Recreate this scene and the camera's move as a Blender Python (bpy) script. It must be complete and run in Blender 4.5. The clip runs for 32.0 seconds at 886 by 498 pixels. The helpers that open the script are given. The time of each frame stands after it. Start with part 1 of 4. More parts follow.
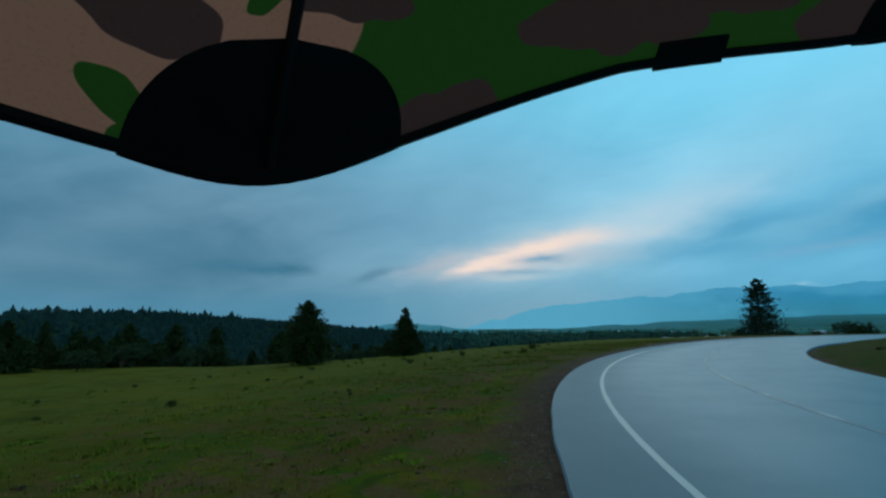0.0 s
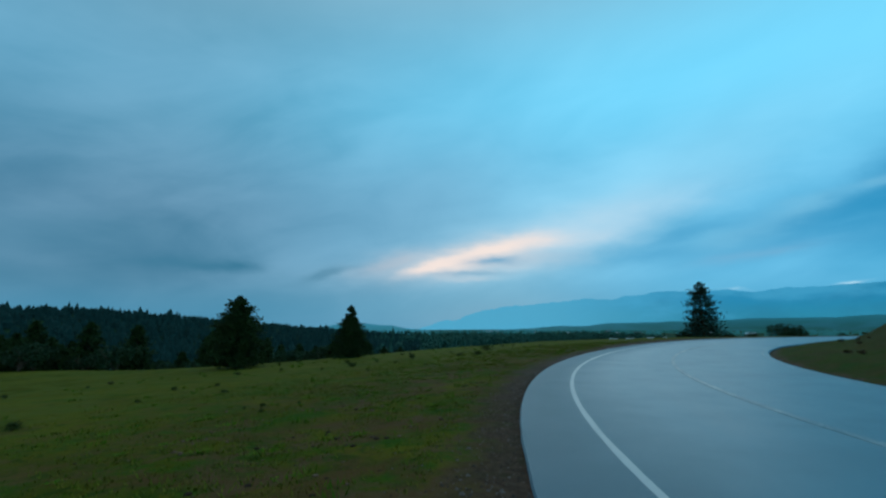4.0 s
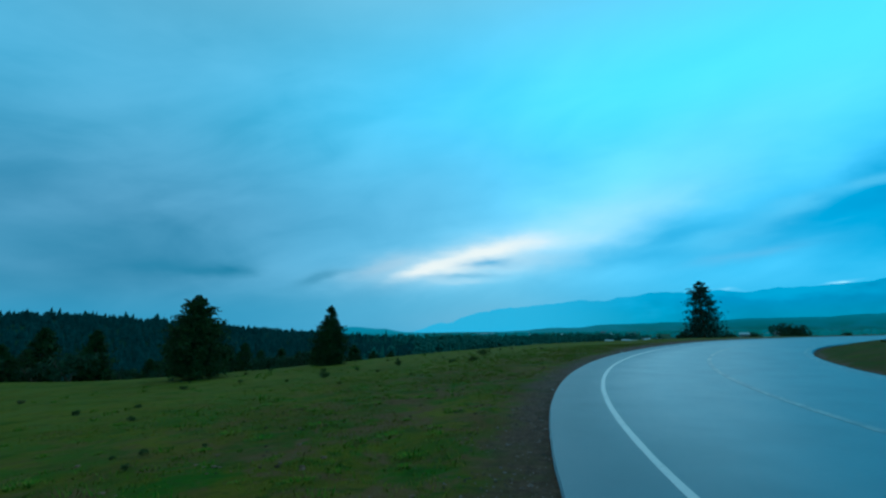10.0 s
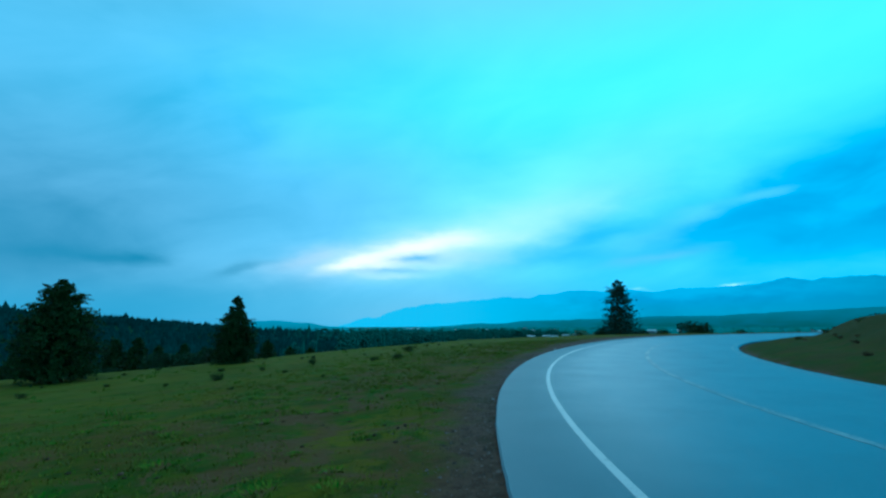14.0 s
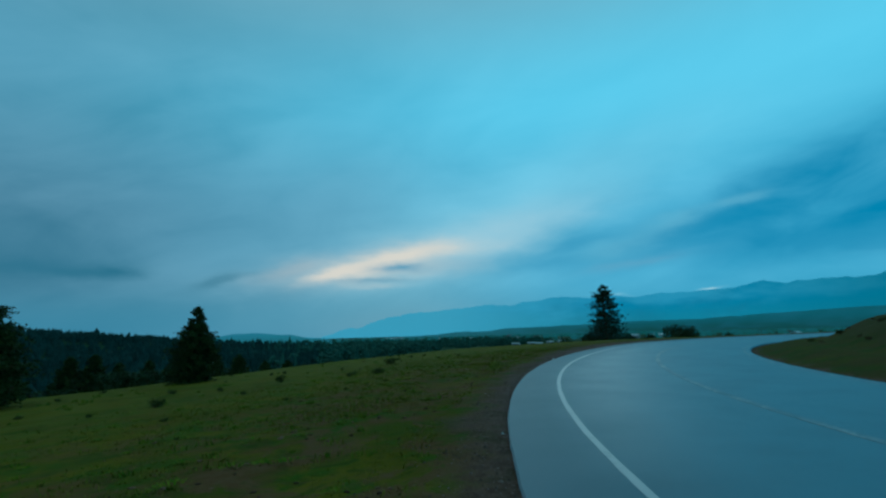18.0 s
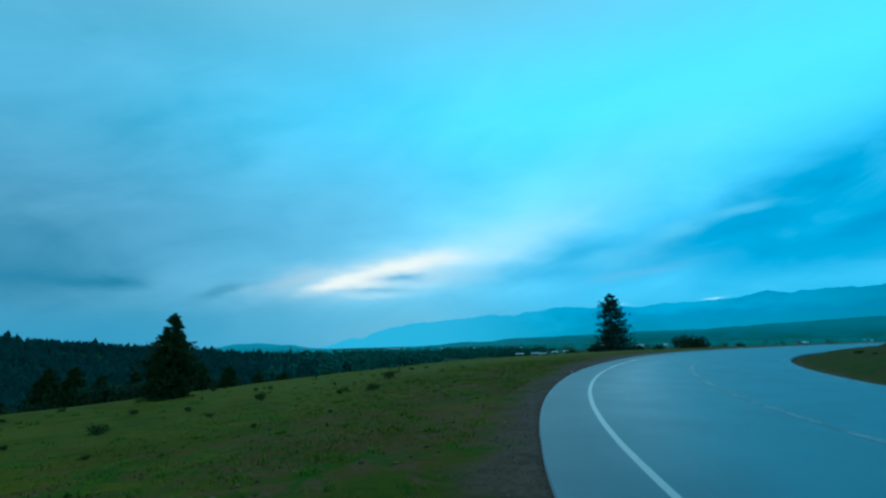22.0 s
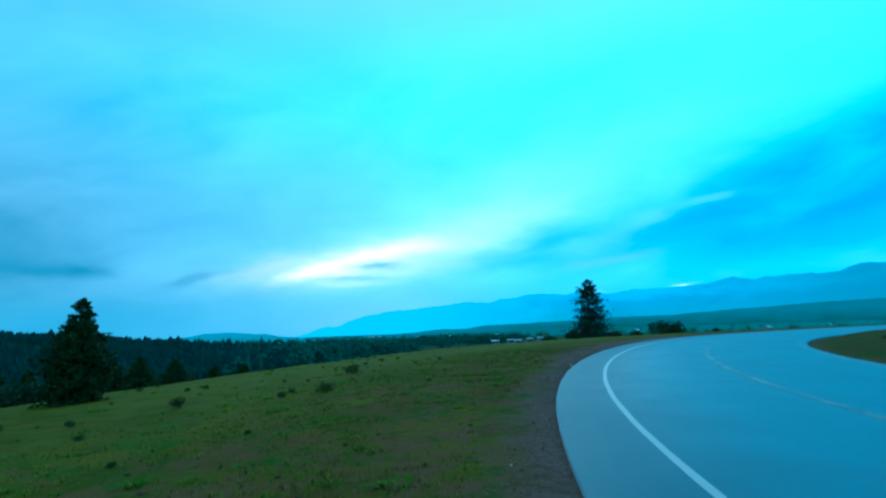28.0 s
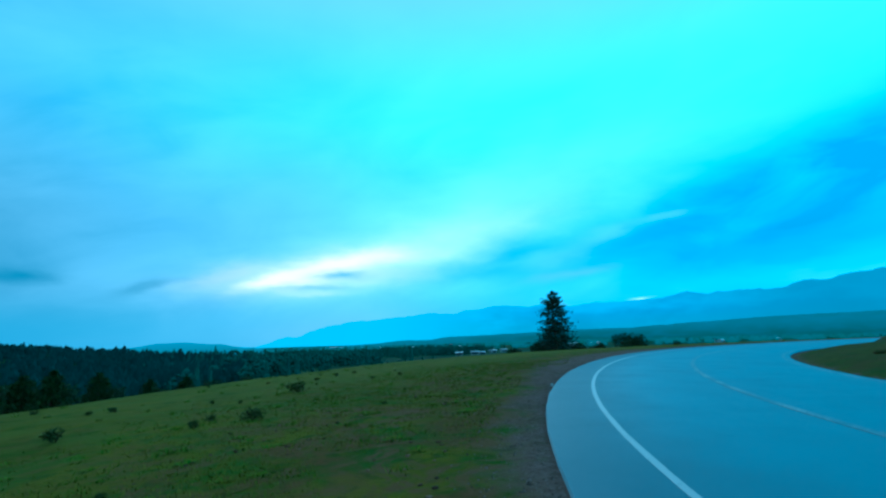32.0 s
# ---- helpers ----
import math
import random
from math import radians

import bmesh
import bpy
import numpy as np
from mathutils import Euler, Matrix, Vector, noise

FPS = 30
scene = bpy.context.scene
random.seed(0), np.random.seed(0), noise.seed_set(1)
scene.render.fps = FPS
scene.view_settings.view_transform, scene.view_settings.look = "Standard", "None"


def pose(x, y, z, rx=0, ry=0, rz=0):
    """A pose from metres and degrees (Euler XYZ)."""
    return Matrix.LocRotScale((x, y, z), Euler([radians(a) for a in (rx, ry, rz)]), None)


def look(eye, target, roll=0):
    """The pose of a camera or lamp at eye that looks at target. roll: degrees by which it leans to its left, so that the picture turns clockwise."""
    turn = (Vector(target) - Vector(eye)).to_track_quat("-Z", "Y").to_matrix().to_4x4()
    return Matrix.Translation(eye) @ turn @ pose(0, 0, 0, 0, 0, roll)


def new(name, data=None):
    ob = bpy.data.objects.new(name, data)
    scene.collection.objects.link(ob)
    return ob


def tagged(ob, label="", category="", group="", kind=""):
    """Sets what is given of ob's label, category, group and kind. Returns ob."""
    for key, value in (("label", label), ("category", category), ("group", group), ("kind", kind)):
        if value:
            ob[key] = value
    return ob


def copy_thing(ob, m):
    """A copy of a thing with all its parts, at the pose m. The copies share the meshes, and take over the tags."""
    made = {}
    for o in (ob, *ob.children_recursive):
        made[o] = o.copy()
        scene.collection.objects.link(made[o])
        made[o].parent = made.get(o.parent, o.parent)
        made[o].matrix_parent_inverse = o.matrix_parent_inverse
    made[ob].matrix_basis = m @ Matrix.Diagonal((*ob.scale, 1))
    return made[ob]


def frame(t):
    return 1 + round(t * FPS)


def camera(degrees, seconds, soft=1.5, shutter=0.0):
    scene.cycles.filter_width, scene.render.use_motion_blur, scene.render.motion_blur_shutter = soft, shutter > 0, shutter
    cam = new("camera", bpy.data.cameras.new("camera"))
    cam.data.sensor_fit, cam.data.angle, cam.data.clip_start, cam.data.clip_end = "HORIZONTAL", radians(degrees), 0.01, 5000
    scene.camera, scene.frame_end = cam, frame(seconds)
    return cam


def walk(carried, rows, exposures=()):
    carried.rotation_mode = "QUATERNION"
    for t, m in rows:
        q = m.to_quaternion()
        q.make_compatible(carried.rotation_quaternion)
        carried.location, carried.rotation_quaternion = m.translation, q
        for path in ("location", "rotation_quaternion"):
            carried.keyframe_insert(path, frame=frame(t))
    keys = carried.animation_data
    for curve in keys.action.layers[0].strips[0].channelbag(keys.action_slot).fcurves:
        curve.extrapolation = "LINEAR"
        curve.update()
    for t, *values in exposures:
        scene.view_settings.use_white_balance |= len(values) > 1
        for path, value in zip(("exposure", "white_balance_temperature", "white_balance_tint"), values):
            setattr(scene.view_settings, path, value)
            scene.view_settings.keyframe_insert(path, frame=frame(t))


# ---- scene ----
cam = camera(85.6, 32.0, soft=2.5)

# eye path: a slow walk on the gravel outside the bend, eye 1.65 m up; yaw, pitch, roll every half second
TURNS = "0,0.03,8.76,-0.81;0.5,-1.74,8.98,-0.94;1,-1.73,8.44,-0.67;1.5,-2.05,8.23,-0.68;2,-4.45,7.99,-0.42;2.5,-4.13,8.57,-0.80;3,-4.19,8.74,-0.94;3.5,-5.28,8.61,-0.75;5.5,-5.43,9.42,0.14;6,-5.85,9.40,-0.04;6.5,-5.90,9.20,-0.15;7,-4.51,8.92,-0.28;7.5,-6.62,8.78,-0.45;8,-7.24,8.80,-0.42;8.5,-5.91,8.43,-0.44;9,-6.78,9.17,-0.94;9.5,-6.94,9.51,-0.84;10,-6.28,9.06,-0.90;10.5,-8.78,8.86,-1.53;11,-8.64,8.79,-1.23;11.5,-8.27,8.66,-1.32;12,-12.18,9.35,-0.79;12.5,-11.89,9.39,-1.06;13,-12.30,9.29,-0.92;13.5,-14.96,8.39,-0.25;15.5,-14.21,8.74,-0.82;16,-16.73,9.58,-1.06;16.5,-21.61,9.42,-0.40;17,-19.69,9.10,-0.68;17.5,-18.97,9.21,-1.36;18,-16.96,9.39,-1.54;18.5,-15.00,9.21,-1.41;19,-15.34,9.69,-1.49;19.5,-15.43,10.22,-1.24;20,-15.65,10.72,-1.44;20.5,-16.86,11.21,-1.24;21,-15.28,10.83,-0.61;21.5,-15.56,10.63,-1.01;22,-16.69,10.58,-1.51;22.5,-16.14,10.22,-1.55;23,-17.24,10.20,-1.52;23.5,-17.95,10.30,-1.48;24,-14.65,9.46,-1.48;24.5,-16.63,9.82,-1.46;26.5,-17.41,9.26,-1.09;27,-17.37,9.49,-1.23;27.5,-20.22,9.82,-1.61;28,-19.60,9.04,-2.02;28.5,-19.49,9.16,-2.20;29,-20.62,9.50,-2.20;29.5,-18.96,10.15,-2.21;30,-18.98,10.84,-1.99;30.5,-22.04,11.58,-1.05;31,-22.14,10.89,-1.24;31.5,-23.03,11.20,-1.73;32,-23.85,10.21,-1.65"
EYE = 1.65


def eye_at(t):
    u = t / 32.0
    return (1.931 * u + 2.774 * u * u + 0.378 * u ** 3, 22.133 * u + 0.239 * u * u - 0.826 * u ** 3, EYE - 0.519 * u + 0.283 * u * u)


rows = []
for item in TURNS.split(";"):
    t, yaw, pitch, roll = (float(v) for v in item.split(","))
    rows.append((t, pose(*eye_at(t), 90 + pitch, 0, yaw) @ pose(0, 0, 0, 0, 0, roll)))
walk(cam, rows, exposures=[(0, -0.06, 5800, -6), (3.5, -0.04, 5600, -7), (5.5, 0.5, 4900, -19), (6.5, 0.55, 4800, -20), (8, 0.4, 4650, -25), (9, 0.5, 4600, -26), (10, 0.2, 4500, -27), (11, 0.3, 4450, -29), (12, 0.6, 4350, -28), (13.5, 0.48, 4250, -28), (16, 0.32, 4250, -28), (17, -0.22, 4650, -24), (18, -0.25, 5070, -24), (19.5, -0.2, 5070, -25), (21, 0.2, 4720, -26), (22, 0.22, 4520, -28), (23, 0.55, 4350, -26), (24, 0.17, 4330, -27), (27, 0.44, 4050, -26), (28, 0.68, 4100, -29), (30, 0.5, 4050, -29), (32, 0.58, 4050, -29)])


# ---- light ----
def lin(r, g, b):
    """Linear colour from 0..255 display values."""
    return tuple((c / 255 / 12.92) if c < 10.3 else ((c / 255 + 0.055) / 1.055) ** 2.4 for c in (r, g, b)) + (1.0,)


class Nodes:
    """Short hand for a node tree."""

    def __init__(self, tree):
        self.t = tree
        tree.nodes.clear()

    def add(self, kind, **props):
        n = self.t.nodes.new(kind)
        for k, v in props.items():
            if k == "blend_type":
                n.blend_type = v
            elif k == "data_type":
                n.data_type = v
            elif k == "operation":
                n.operation = v
            elif k == "feature":
                n.feature = v
        return n

    def put(self, sock, v):
        if isinstance(v, bpy.types.NodeSocket):
            self.t.links.new(v, sock)
        elif v is not None:
            sock.default_value = v

    def m(self, op, a, b=None, c=None, clamp=False):
        n = self.add("ShaderNodeMath", operation=op)
        n.use_clamp = clamp
        for i, v in enumerate((a, b, c)):
            self.put(n.inputs[i], v)
        return n.outputs[0]

    def mix(self, fac, a, b, blend="MIX"):
        n = self.add("ShaderNodeMix", data_type="RGBA", blend_type=blend)
        self.put(n.inputs[0], fac)
        self.put(n.inputs[6], a)
        self.put(n.inputs[7], b)
        return n.outputs[2]

    def noise(self, vec, scale, detail=4.0, rough=0.55, distort=0.0):
        n = self.add("ShaderNodeTexNoise")
        self.put(n.inputs["Vector"], vec)
        n.inputs["Scale"].default_value = scale
        n.inputs["Detail"].default_value = detail
        n.inputs["Roughness"].default_value = rough
        n.inputs["Distortion"].default_value = distort
        return n.outputs["Fac"]

    def step(self, v, lo, hi):
        n = self.add("ShaderNodeMapRange")
        n.interpolation_type = "SMOOTHSTEP"
        self.put(n.inputs[0], v)
        n.inputs[1].default_value, n.inputs[2].default_value = lo, hi
        return n.outputs[0]

    def vec(self, x, y, z):
        n = self.add("ShaderNodeCombineXYZ")
        for i, v in enumerate((x, y, z)):
            self.put(n.inputs[i], v)
        return n.outputs[0]


SUN_AZ, SUN_EL = 14.0, 7.0        # degrees east of +y, above the horizon: the bright gap in the clouds
world = bpy.data.worlds.new("sky")
scene.world = world
world.use_nodes = True
k = Nodes(world.node_tree)
co = k.add("ShaderNodeTexCoord").outputs["Generated"]
sep = k.add("ShaderNodeSeparateXYZ")
k.put(sep.inputs[0], co)
dx, dy, dz = sep.outputs
az = k.m("ARCTAN2", dx, dy)
el = k.m("ARCSINE", dz)
wa = k.m("SUBTRACT", k.noise(k.vec(k.m("MULTIPLY", az, 5.0), k.m("MULTIPLY", el, 14.0), 4.1), 1.6, 5, 0.55), 0.5)
wb = k.m("SUBTRACT", k.noise(k.vec(k.m("MULTIPLY", az, 6.0), k.m("MULTIPLY", el, 16.0), 8.3), 1.3, 5, 0.55), 0.5)
azw, elw = k.m("ADD", az, k.m("MULTIPLY", wa, 0.11)), k.m("ADD", el, k.m("MULTIPLY", wb, 0.034))
slant = k.m("SUBTRACT", el, k.m("MULTIPLY", az, 0.16))
flow = k.vec(k.m("MULTIPLY", az, 1.0), k.m("MULTIPLY", slant, 2.4), 0.3)
big = k.noise(flow, 2.1, 6, 0.5, 0.7)
fine = k.noise(k.vec(k.m("MULTIPLY", az, 1.8), k.m("MULTIPLY", slant, 4.2), 1.7), 2.8, 5, 0.52, 0.5)
streak = k.m("ADD", k.m("MULTIPLY", big, 0.66), k.m("MULTIPLY", fine, 0.34))
side = k.step(az, radians(-30), radians(45))
low = k.mix(side, lin(82, 120, 146), lin(90, 164, 202))
high = k.mix(side, lin(124, 152, 176), lin(144, 204, 236))
body = k.mix(k.step(streak, 0.26, 0.74), low, high)
body = k.mix(k.m("MULTIPLY", k.step(el, radians(11), radians(26)), k.m("ADD", 0.2, k.m("MULTIPLY", side, 0.6))), body, lin(150, 222, 252))
# veil of mist near the horizon
body = k.mix(k.m("MULTIPLY", k.step(el, radians(6.0), radians(1.0)), 0.75), body, k.mix(side, lin(90, 140, 168), lin(84, 154, 190)))


def blob(a0, e0, wa, we, tilt):
    """A soft elongated patch of cloud at a0, e0 (degrees)."""
    da, de = k.m("SUBTRACT", azw, radians(a0)), k.m("SUBTRACT", elw, radians(e0))
    c, s = math.cos(radians(tilt)), math.sin(radians(tilt))
    p = k.m("DIVIDE", k.m("ADD", k.m("MULTIPLY", da, c), k.m("MULTIPLY", de, s)), radians(wa))
    q = k.m("DIVIDE", k.m("SUBTRACT", k.m("MULTIPLY", de, c), k.m("MULTIPLY", da, s)), radians(we))
    r2 = k.m("ADD", k.m("MULTIPLY", p, p), k.m("MULTIPLY", q, q))
    return k.m("EXPONENT", k.m("MULTIPLY", r2, -1.0))


ragged = k.m("ADD", 0.45, k.m("MULTIPLY", fine, 1.1))
torn = k.m("SUBTRACT", k.m("MULTIPLY", fine, 3.0), 0.45)
def lay(base, a0, e0, wide, tall, tilt, amount, colour, rough_edge=True):
    """Lay one cloud patch over the sky."""
    f = blob(a0, e0, wide, tall, tilt)
    if rough_edge:
        f = k.m("MULTIPLY", f, torn if wide > 12 else ragged, clamp=True)
    return k.mix(k.m("MULTIPLY", f, amount), base, colour)


GREY, BLUE, DEEP = lin(66, 114, 140), lin(74, 146, 188), lin(58, 134, 178)
PEACH, ROSE = (1.05, 0.73, 0.64, 1), (0.66, 0.50, 0.50, 1)
body = lay(body, 27, 14, 20, 5.0, 18, 0.6, lin(176, 218, 240), False)
body = lay(body, 2, 14, 13, 6.0, 25, 0.45, lin(136, 172, 198), False)
body = lay(body, 9, 7.8, 13, 2.6, 10, 0.7, lin(176, 190, 206))
body = lay(body, 23, 10.6, 10, 2.3, 13, 0.75, lin(206, 214, 226))
body = lay(body, 10.5, 7.5, 7.0, 1.5, 9, 0.75, (0.72, 0.60, 0.61, 1), False)
body = lay(body, -0.5, 7.0, 3.6, 1.1, 18, 0.35, ROSE)
body = lay(body, 4.2, 6.5, 3.4, 0.60, 15, 0.9, PEACH)
body = lay(body, 7.0, 7.2, 2.8, 1.15, 14, 0.9, PEACH)
body = lay(body, 11.0, 8.75, 4.6, 0.75, 8, 0.9, PEACH)
body = lay(body, 17.0, 9.3, 4.6, 0.8, 4, 0.6, PEACH)
body = lay(body, 18.5, 7.4, 4.0, 0.9, 4, 0.45, lin(176, 184, 200))
body = lay(body, 11.9, 7.4, 2.9, 0.52, 1, 0.95, lin(116, 158, 190), False)
body = lay(body, 9.0, 5.75, 4.4, 0.30, 2, 0.6, lin(112, 156, 186))
body = lay(body, 9.5, 5.05, 3.4, 0.30, 2, 0.5, lin(196, 196, 206))
for a0, e0, wide, tall, tilt, f in ((-17.6, 6.4, 2.2, 0.8, 3, 0.85), (-20.5, 6.0, 3.0, 0.55, 2, 0.6), (-25, 6.4, 5, 1.0, 2, 0.6), (-8.2, 5.7, 3.6, 0.6, 14, 0.5), (-34, 8.5, 9, 2.2, 5, 0.4), (-36, 4.6, 9, 1.4, 2, 0.4)):
    body = lay(body, a0, e0, wide, tall, tilt, f, GREY)
for a0, e0, wide, tall, tilt, f in ((63, 13.2, 22, 4.6, 13, 0.9), (45, 9.3, 11, 1.9, 10, 0.75), (33, 9.2, 5, 0.8, 12, 0.6), (30, 7.2, 5, 0.7, 6, 0.45), (58, 7.5, 16, 2.5, 4, 0.5)):
    body = lay(body, a0, e0, wide, tall, tilt, f, BLUE if a0 < 50 else DEEP)
body = lay(body, 39, 6.7, 5, 0.6, 6, 0.35, lin(150, 172, 196))
for a0, e0, wide, tall, tilt in ((43, 10.8, 3.4, 0.9, 10), (49.5, 12.2, 2.6, 0.5, 6), (37, 8.4, 5, 1.2, 8)):
    body = lay(body, a0, e0, wide, tall, tilt, 0.28, lin(170, 208, 226))
body = lay(body, 46.4, 3.4, 1.1, 0.13, 8, 0.75, lin(215, 228, 236), False)
body = lay(body, 36.5, 3.25, 0.9, 0.10, 2, 0.3, lin(215, 228, 236), False)
# plain grey cover overhead, unseen, added to give the ground neutral light
body = k.mix(k.step(el, radians(24), radians(46)), body, lin(150, 172, 186))
sky = k.add("ShaderNodeTexSky")
sky.sky_type = "NISHITA"
sky.sun_disc = False
sky.sun_elevation, sky.sun_rotation = radians(SUN_EL), radians(SUN_AZ)
clear = k.add("ShaderNodeBackground")
k.put(clear.inputs[0], sky.outputs[0])
clear.inputs[1].default_value = 0.05
cloud = k.add("ShaderNodeBackground")
k.put(cloud.inputs[0], body)
cloud.inputs[1].default_value = 1.0
both = k.add("ShaderNodeMixShader")
both.inputs[0].default_value = 0.97
k.t.links.new(clear.outputs[0], both.inputs[1])
k.t.links.new(cloud.outputs[0], both.inputs[2])
out = k.add("ShaderNodeOutputWorld")
k.t.links.new(both.outputs[0], out.inputs[0])

sun = new("sun", bpy.data.lights.new("sun", "SUN"))
sun.data.energy, sun.data.angle, sun.data.color = 0.3, radians(50), (1.0, 0.90, 0.82)
sun.matrix_world = look((0, 0, 60), (-math.sin(radians(SUN_AZ)) * 60, -math.cos(radians(SUN_AZ)) * 60, 60 - 60 * math.tan(radians(SUN_EL + 9))))


# ---- materials ----
def material(name, rough=0.8, spec=0.3):
    mat = bpy.data.materials.new(name)
    mat.use_nodes = True
    n = Nodes(mat.node_tree)
    b = n.add("ShaderNodeBsdfPrincipled")
    o = n.add("ShaderNodeOutputMaterial")
    n.t.links.new(b.outputs[0], o.inputs[0])
    b.inputs["Roughness"].default_value = rough
    b.inputs["Specular IOR Level"].default_value = spec
    return mat, n, b


def bump(n, b, height, strength, dist):
    u = n.add("ShaderNodeBump")
    u.inputs["Strength"].default_value = strength
    u.inputs["Distance"].default_value = dist
    n.put(u.inputs["Height"], height)
    n.t.links.new(u.outputs[0], b.inputs["Normal"])


def mottled(name, a, b_, scale, rough=0.85, spec=0.25, fine_scale=None, bump_by=0.0, island=0.0):
    """Two colours mixed by noise at two scales, with a little relief; island: spread from piece to piece."""
    mat, n, b = material(name, rough, spec)
    c = n.add("ShaderNodeTexCoord").outputs["Object"]
    f1 = n.noise(c, scale, 5, 0.6)
    f2 = n.noise(c, fine_scale or scale * 7, 3, 0.6)
    f = n.m("ADD", n.m("MULTIPLY", f1, 0.6), n.m("MULTIPLY", f2, 0.4))
    if island:
        r = n.add("ShaderNodeNewGeometry").outputs["Random Per Island"]
        f = n.m("ADD", f, n.m("MULTIPLY", n.m("SUBTRACT", r, 0.5), island))
    n.put(b.inputs["Base Color"], n.mix(n.step(f, 0.32, 0.68), a, b_))
    if bump_by:
        bump(n, b, f2, 0.6, bump_by)
    return mat


CX, CY = 57.67, -2.66            # centre of the bend
R_IN, R_OUT, R_LINE, R_MID = 47.98, 56.95, 55.77, 52.17


def ground_material():
    mat, n, b = material("meadow_ground", 1.0, 0.03)
    g = n.add("ShaderNodeNewGeometry").outputs["Position"]
    s = n.add("ShaderNodeSeparateXYZ")
    n.put(s.inputs[0], g)
    flat = n.vec(s.outputs[0], s.outputs[1], 0.0)
    v = n.add("ShaderNodeVectorMath", operation="DISTANCE")
    n.put(v.inputs[0], flat)
    v.inputs[1].default_value = (CX, CY, 0)
    d = n.m("SUBTRACT", v.outputs["Value"], R_OUT)
    n1, n2, n3 = n.noise(g, 0.16, 5, 0.6), n.noise(g, 0.9, 6, 0.65), n.noise(g, 7.0, 5, 0.7)
    n4, n6 = n.noise(g, 0.012, 5, 0.6), n.noise(g, 0.75, 8, 0.75, 1.2)
    n5 = n.noise(g, 38.0, 3, 0.7)
    grass = n.mix(n.step(n1, 0.38, 0.62), (0.078, 0.068, 0.003, 1), (0.132, 0.110, 0.006, 1))
    grass = n.mix(n.step(n2, 0.48, 0.62), grass, (0.044, 0.086, 0.003, 1))
    n7 = n.noise(g, 1.7, 5, 0.6, 0.8)
    grass = n.mix(n.m("MULTIPLY", n.step(n7, 0.52, 0.64), 0.85), grass, (0.030, 0.052, 0.003, 1))
    n8, n9 = n.noise(g, 0.42, 4, 0.55, 0.6), n.noise(n.vec(s.outputs[0], s.outputs[1], 7.0), 0.55, 5, 0.65, 0.8)
    grass = n.mix(n.m("MULTIPLY", n.step(n8, 0.46, 0.70), 0.8), grass, (0.034, 0.072, 0.003, 1))
    rust = n.m("MULTIPLY", n.step(n9, 0.42, 0.64), n.step(d, 9.0, 4.0))
    grass = n.mix(n.m("MULTIPLY", rust, 0.85), grass, (0.110, 0.052, 0.020, 1))
    dry = n.m("MULTIPLY", n.step(n6, 0.50, 0.42), n.step(d, 26.0, 1.0))
    grass = n.mix(n.m("MULTIPLY", dry, 0.75), grass, (0.130, 0.066, 0.024, 1))
    grass = n.mix(n.m("MULTIPLY", n.step(n3, 0.46, 0.66), 0.55), grass, (0.042, 0.044, 0.006, 1))
    grass = n.mix(n.m("MULTIPLY", n.step(d, 3.0, 15.0), n.m("ADD", 0.1, n.m("MULTIPLY", n.step(n2, 0.36, 0.62), 0.6))), grass, (0.140, 0.122, 0.018, 1))
    valley = n.mix(n.step(n4, 0.42, 0.58), (0.034, 0.060, 0.022, 1), (0.020, 0.042, 0.024, 1))
    grass = n.mix(n.step(d, 45.0, 180.0), grass, valley)
    # brown soil on the first stretch of verge, greyer gravel further on
    further = n.step(n.m("ADD", s.outputs[1], n.m("MULTIPLY", n2, 6.0)), 14.0, 30.0)
    earth = n.mix(n.step(n3, 0.35, 0.65), n.mix(further, (0.058, 0.032, 0.020, 1), (0.094, 0.054, 0.042, 1)), n.mix(further, (0.108, 0.060, 0.040, 1), (0.150, 0.096, 0.080, 1)))
    earth = n.mix(n.m("MULTIPLY", n.step(n5, 0.56, 0.72), 0.5), earth, n.mix(further, (0.15, 0.11, 0.09, 1), (0.23, 0.18, 0.155, 1)))
    earth = n.mix(n.m("MULTIPLY", n.step(n7, 0.50, 0.66), 0.45), earth, (0.048, 0.040, 0.014, 1))
    bare = n.m("MULTIPLY", n.step(n6, 0.54, 0.40), n.m("MULTIPLY", n.step(d, 8.5, 3.0), n.step(d, 0.0, 1.2)))
    grass = n.mix(n.m("MULTIPLY", bare, 0.5), grass, n.mix(n.step(n3, 0.4, 0.6), (0.086, 0.044, 0.020, 1), (0.140, 0.080, 0.045, 1)))
    wob = n.m("ADD", d, n.m("MULTIPLY", n.m("SUBTRACT", n2, 0.5), 2.6))
    wob = n.m("ADD", wob, n.m("MULTIPLY", n.m("SUBTRACT", n3, 0.5), 1.2))
    wider = n.m("MULTIPLY", n.step(s.outputs[1], 33.0, 48.0), 2.2)
    outer = n.step(n.m("SUBTRACT", wob, wider), 0.15, 1.25)
    inner = n.step(wob, -R_OUT + R_IN - 0.05, -R_OUT + R_IN - 0.6)
    cut = n.m("MULTIPLY", n.step(wob, -R_OUT + R_IN - 3.6, -R_OUT + R_IN - 4.6), n.step(wob, -R_OUT + R_IN - 7.4, -R_OUT + R_IN - 6.4))
    grass = n.mix(n.m("MULTIPLY", cut, 0.6), grass, (0.095, 0.062, 0.036, 1))
    grass = n.mix(n.m("MULTIPLY", inner, 0.55), grass, (0.042, 0.054, 0.016, 1))
    n.put(b.inputs["Base Color"], n.mix(n.m("MAXIMUM", outer, inner), earth, grass))
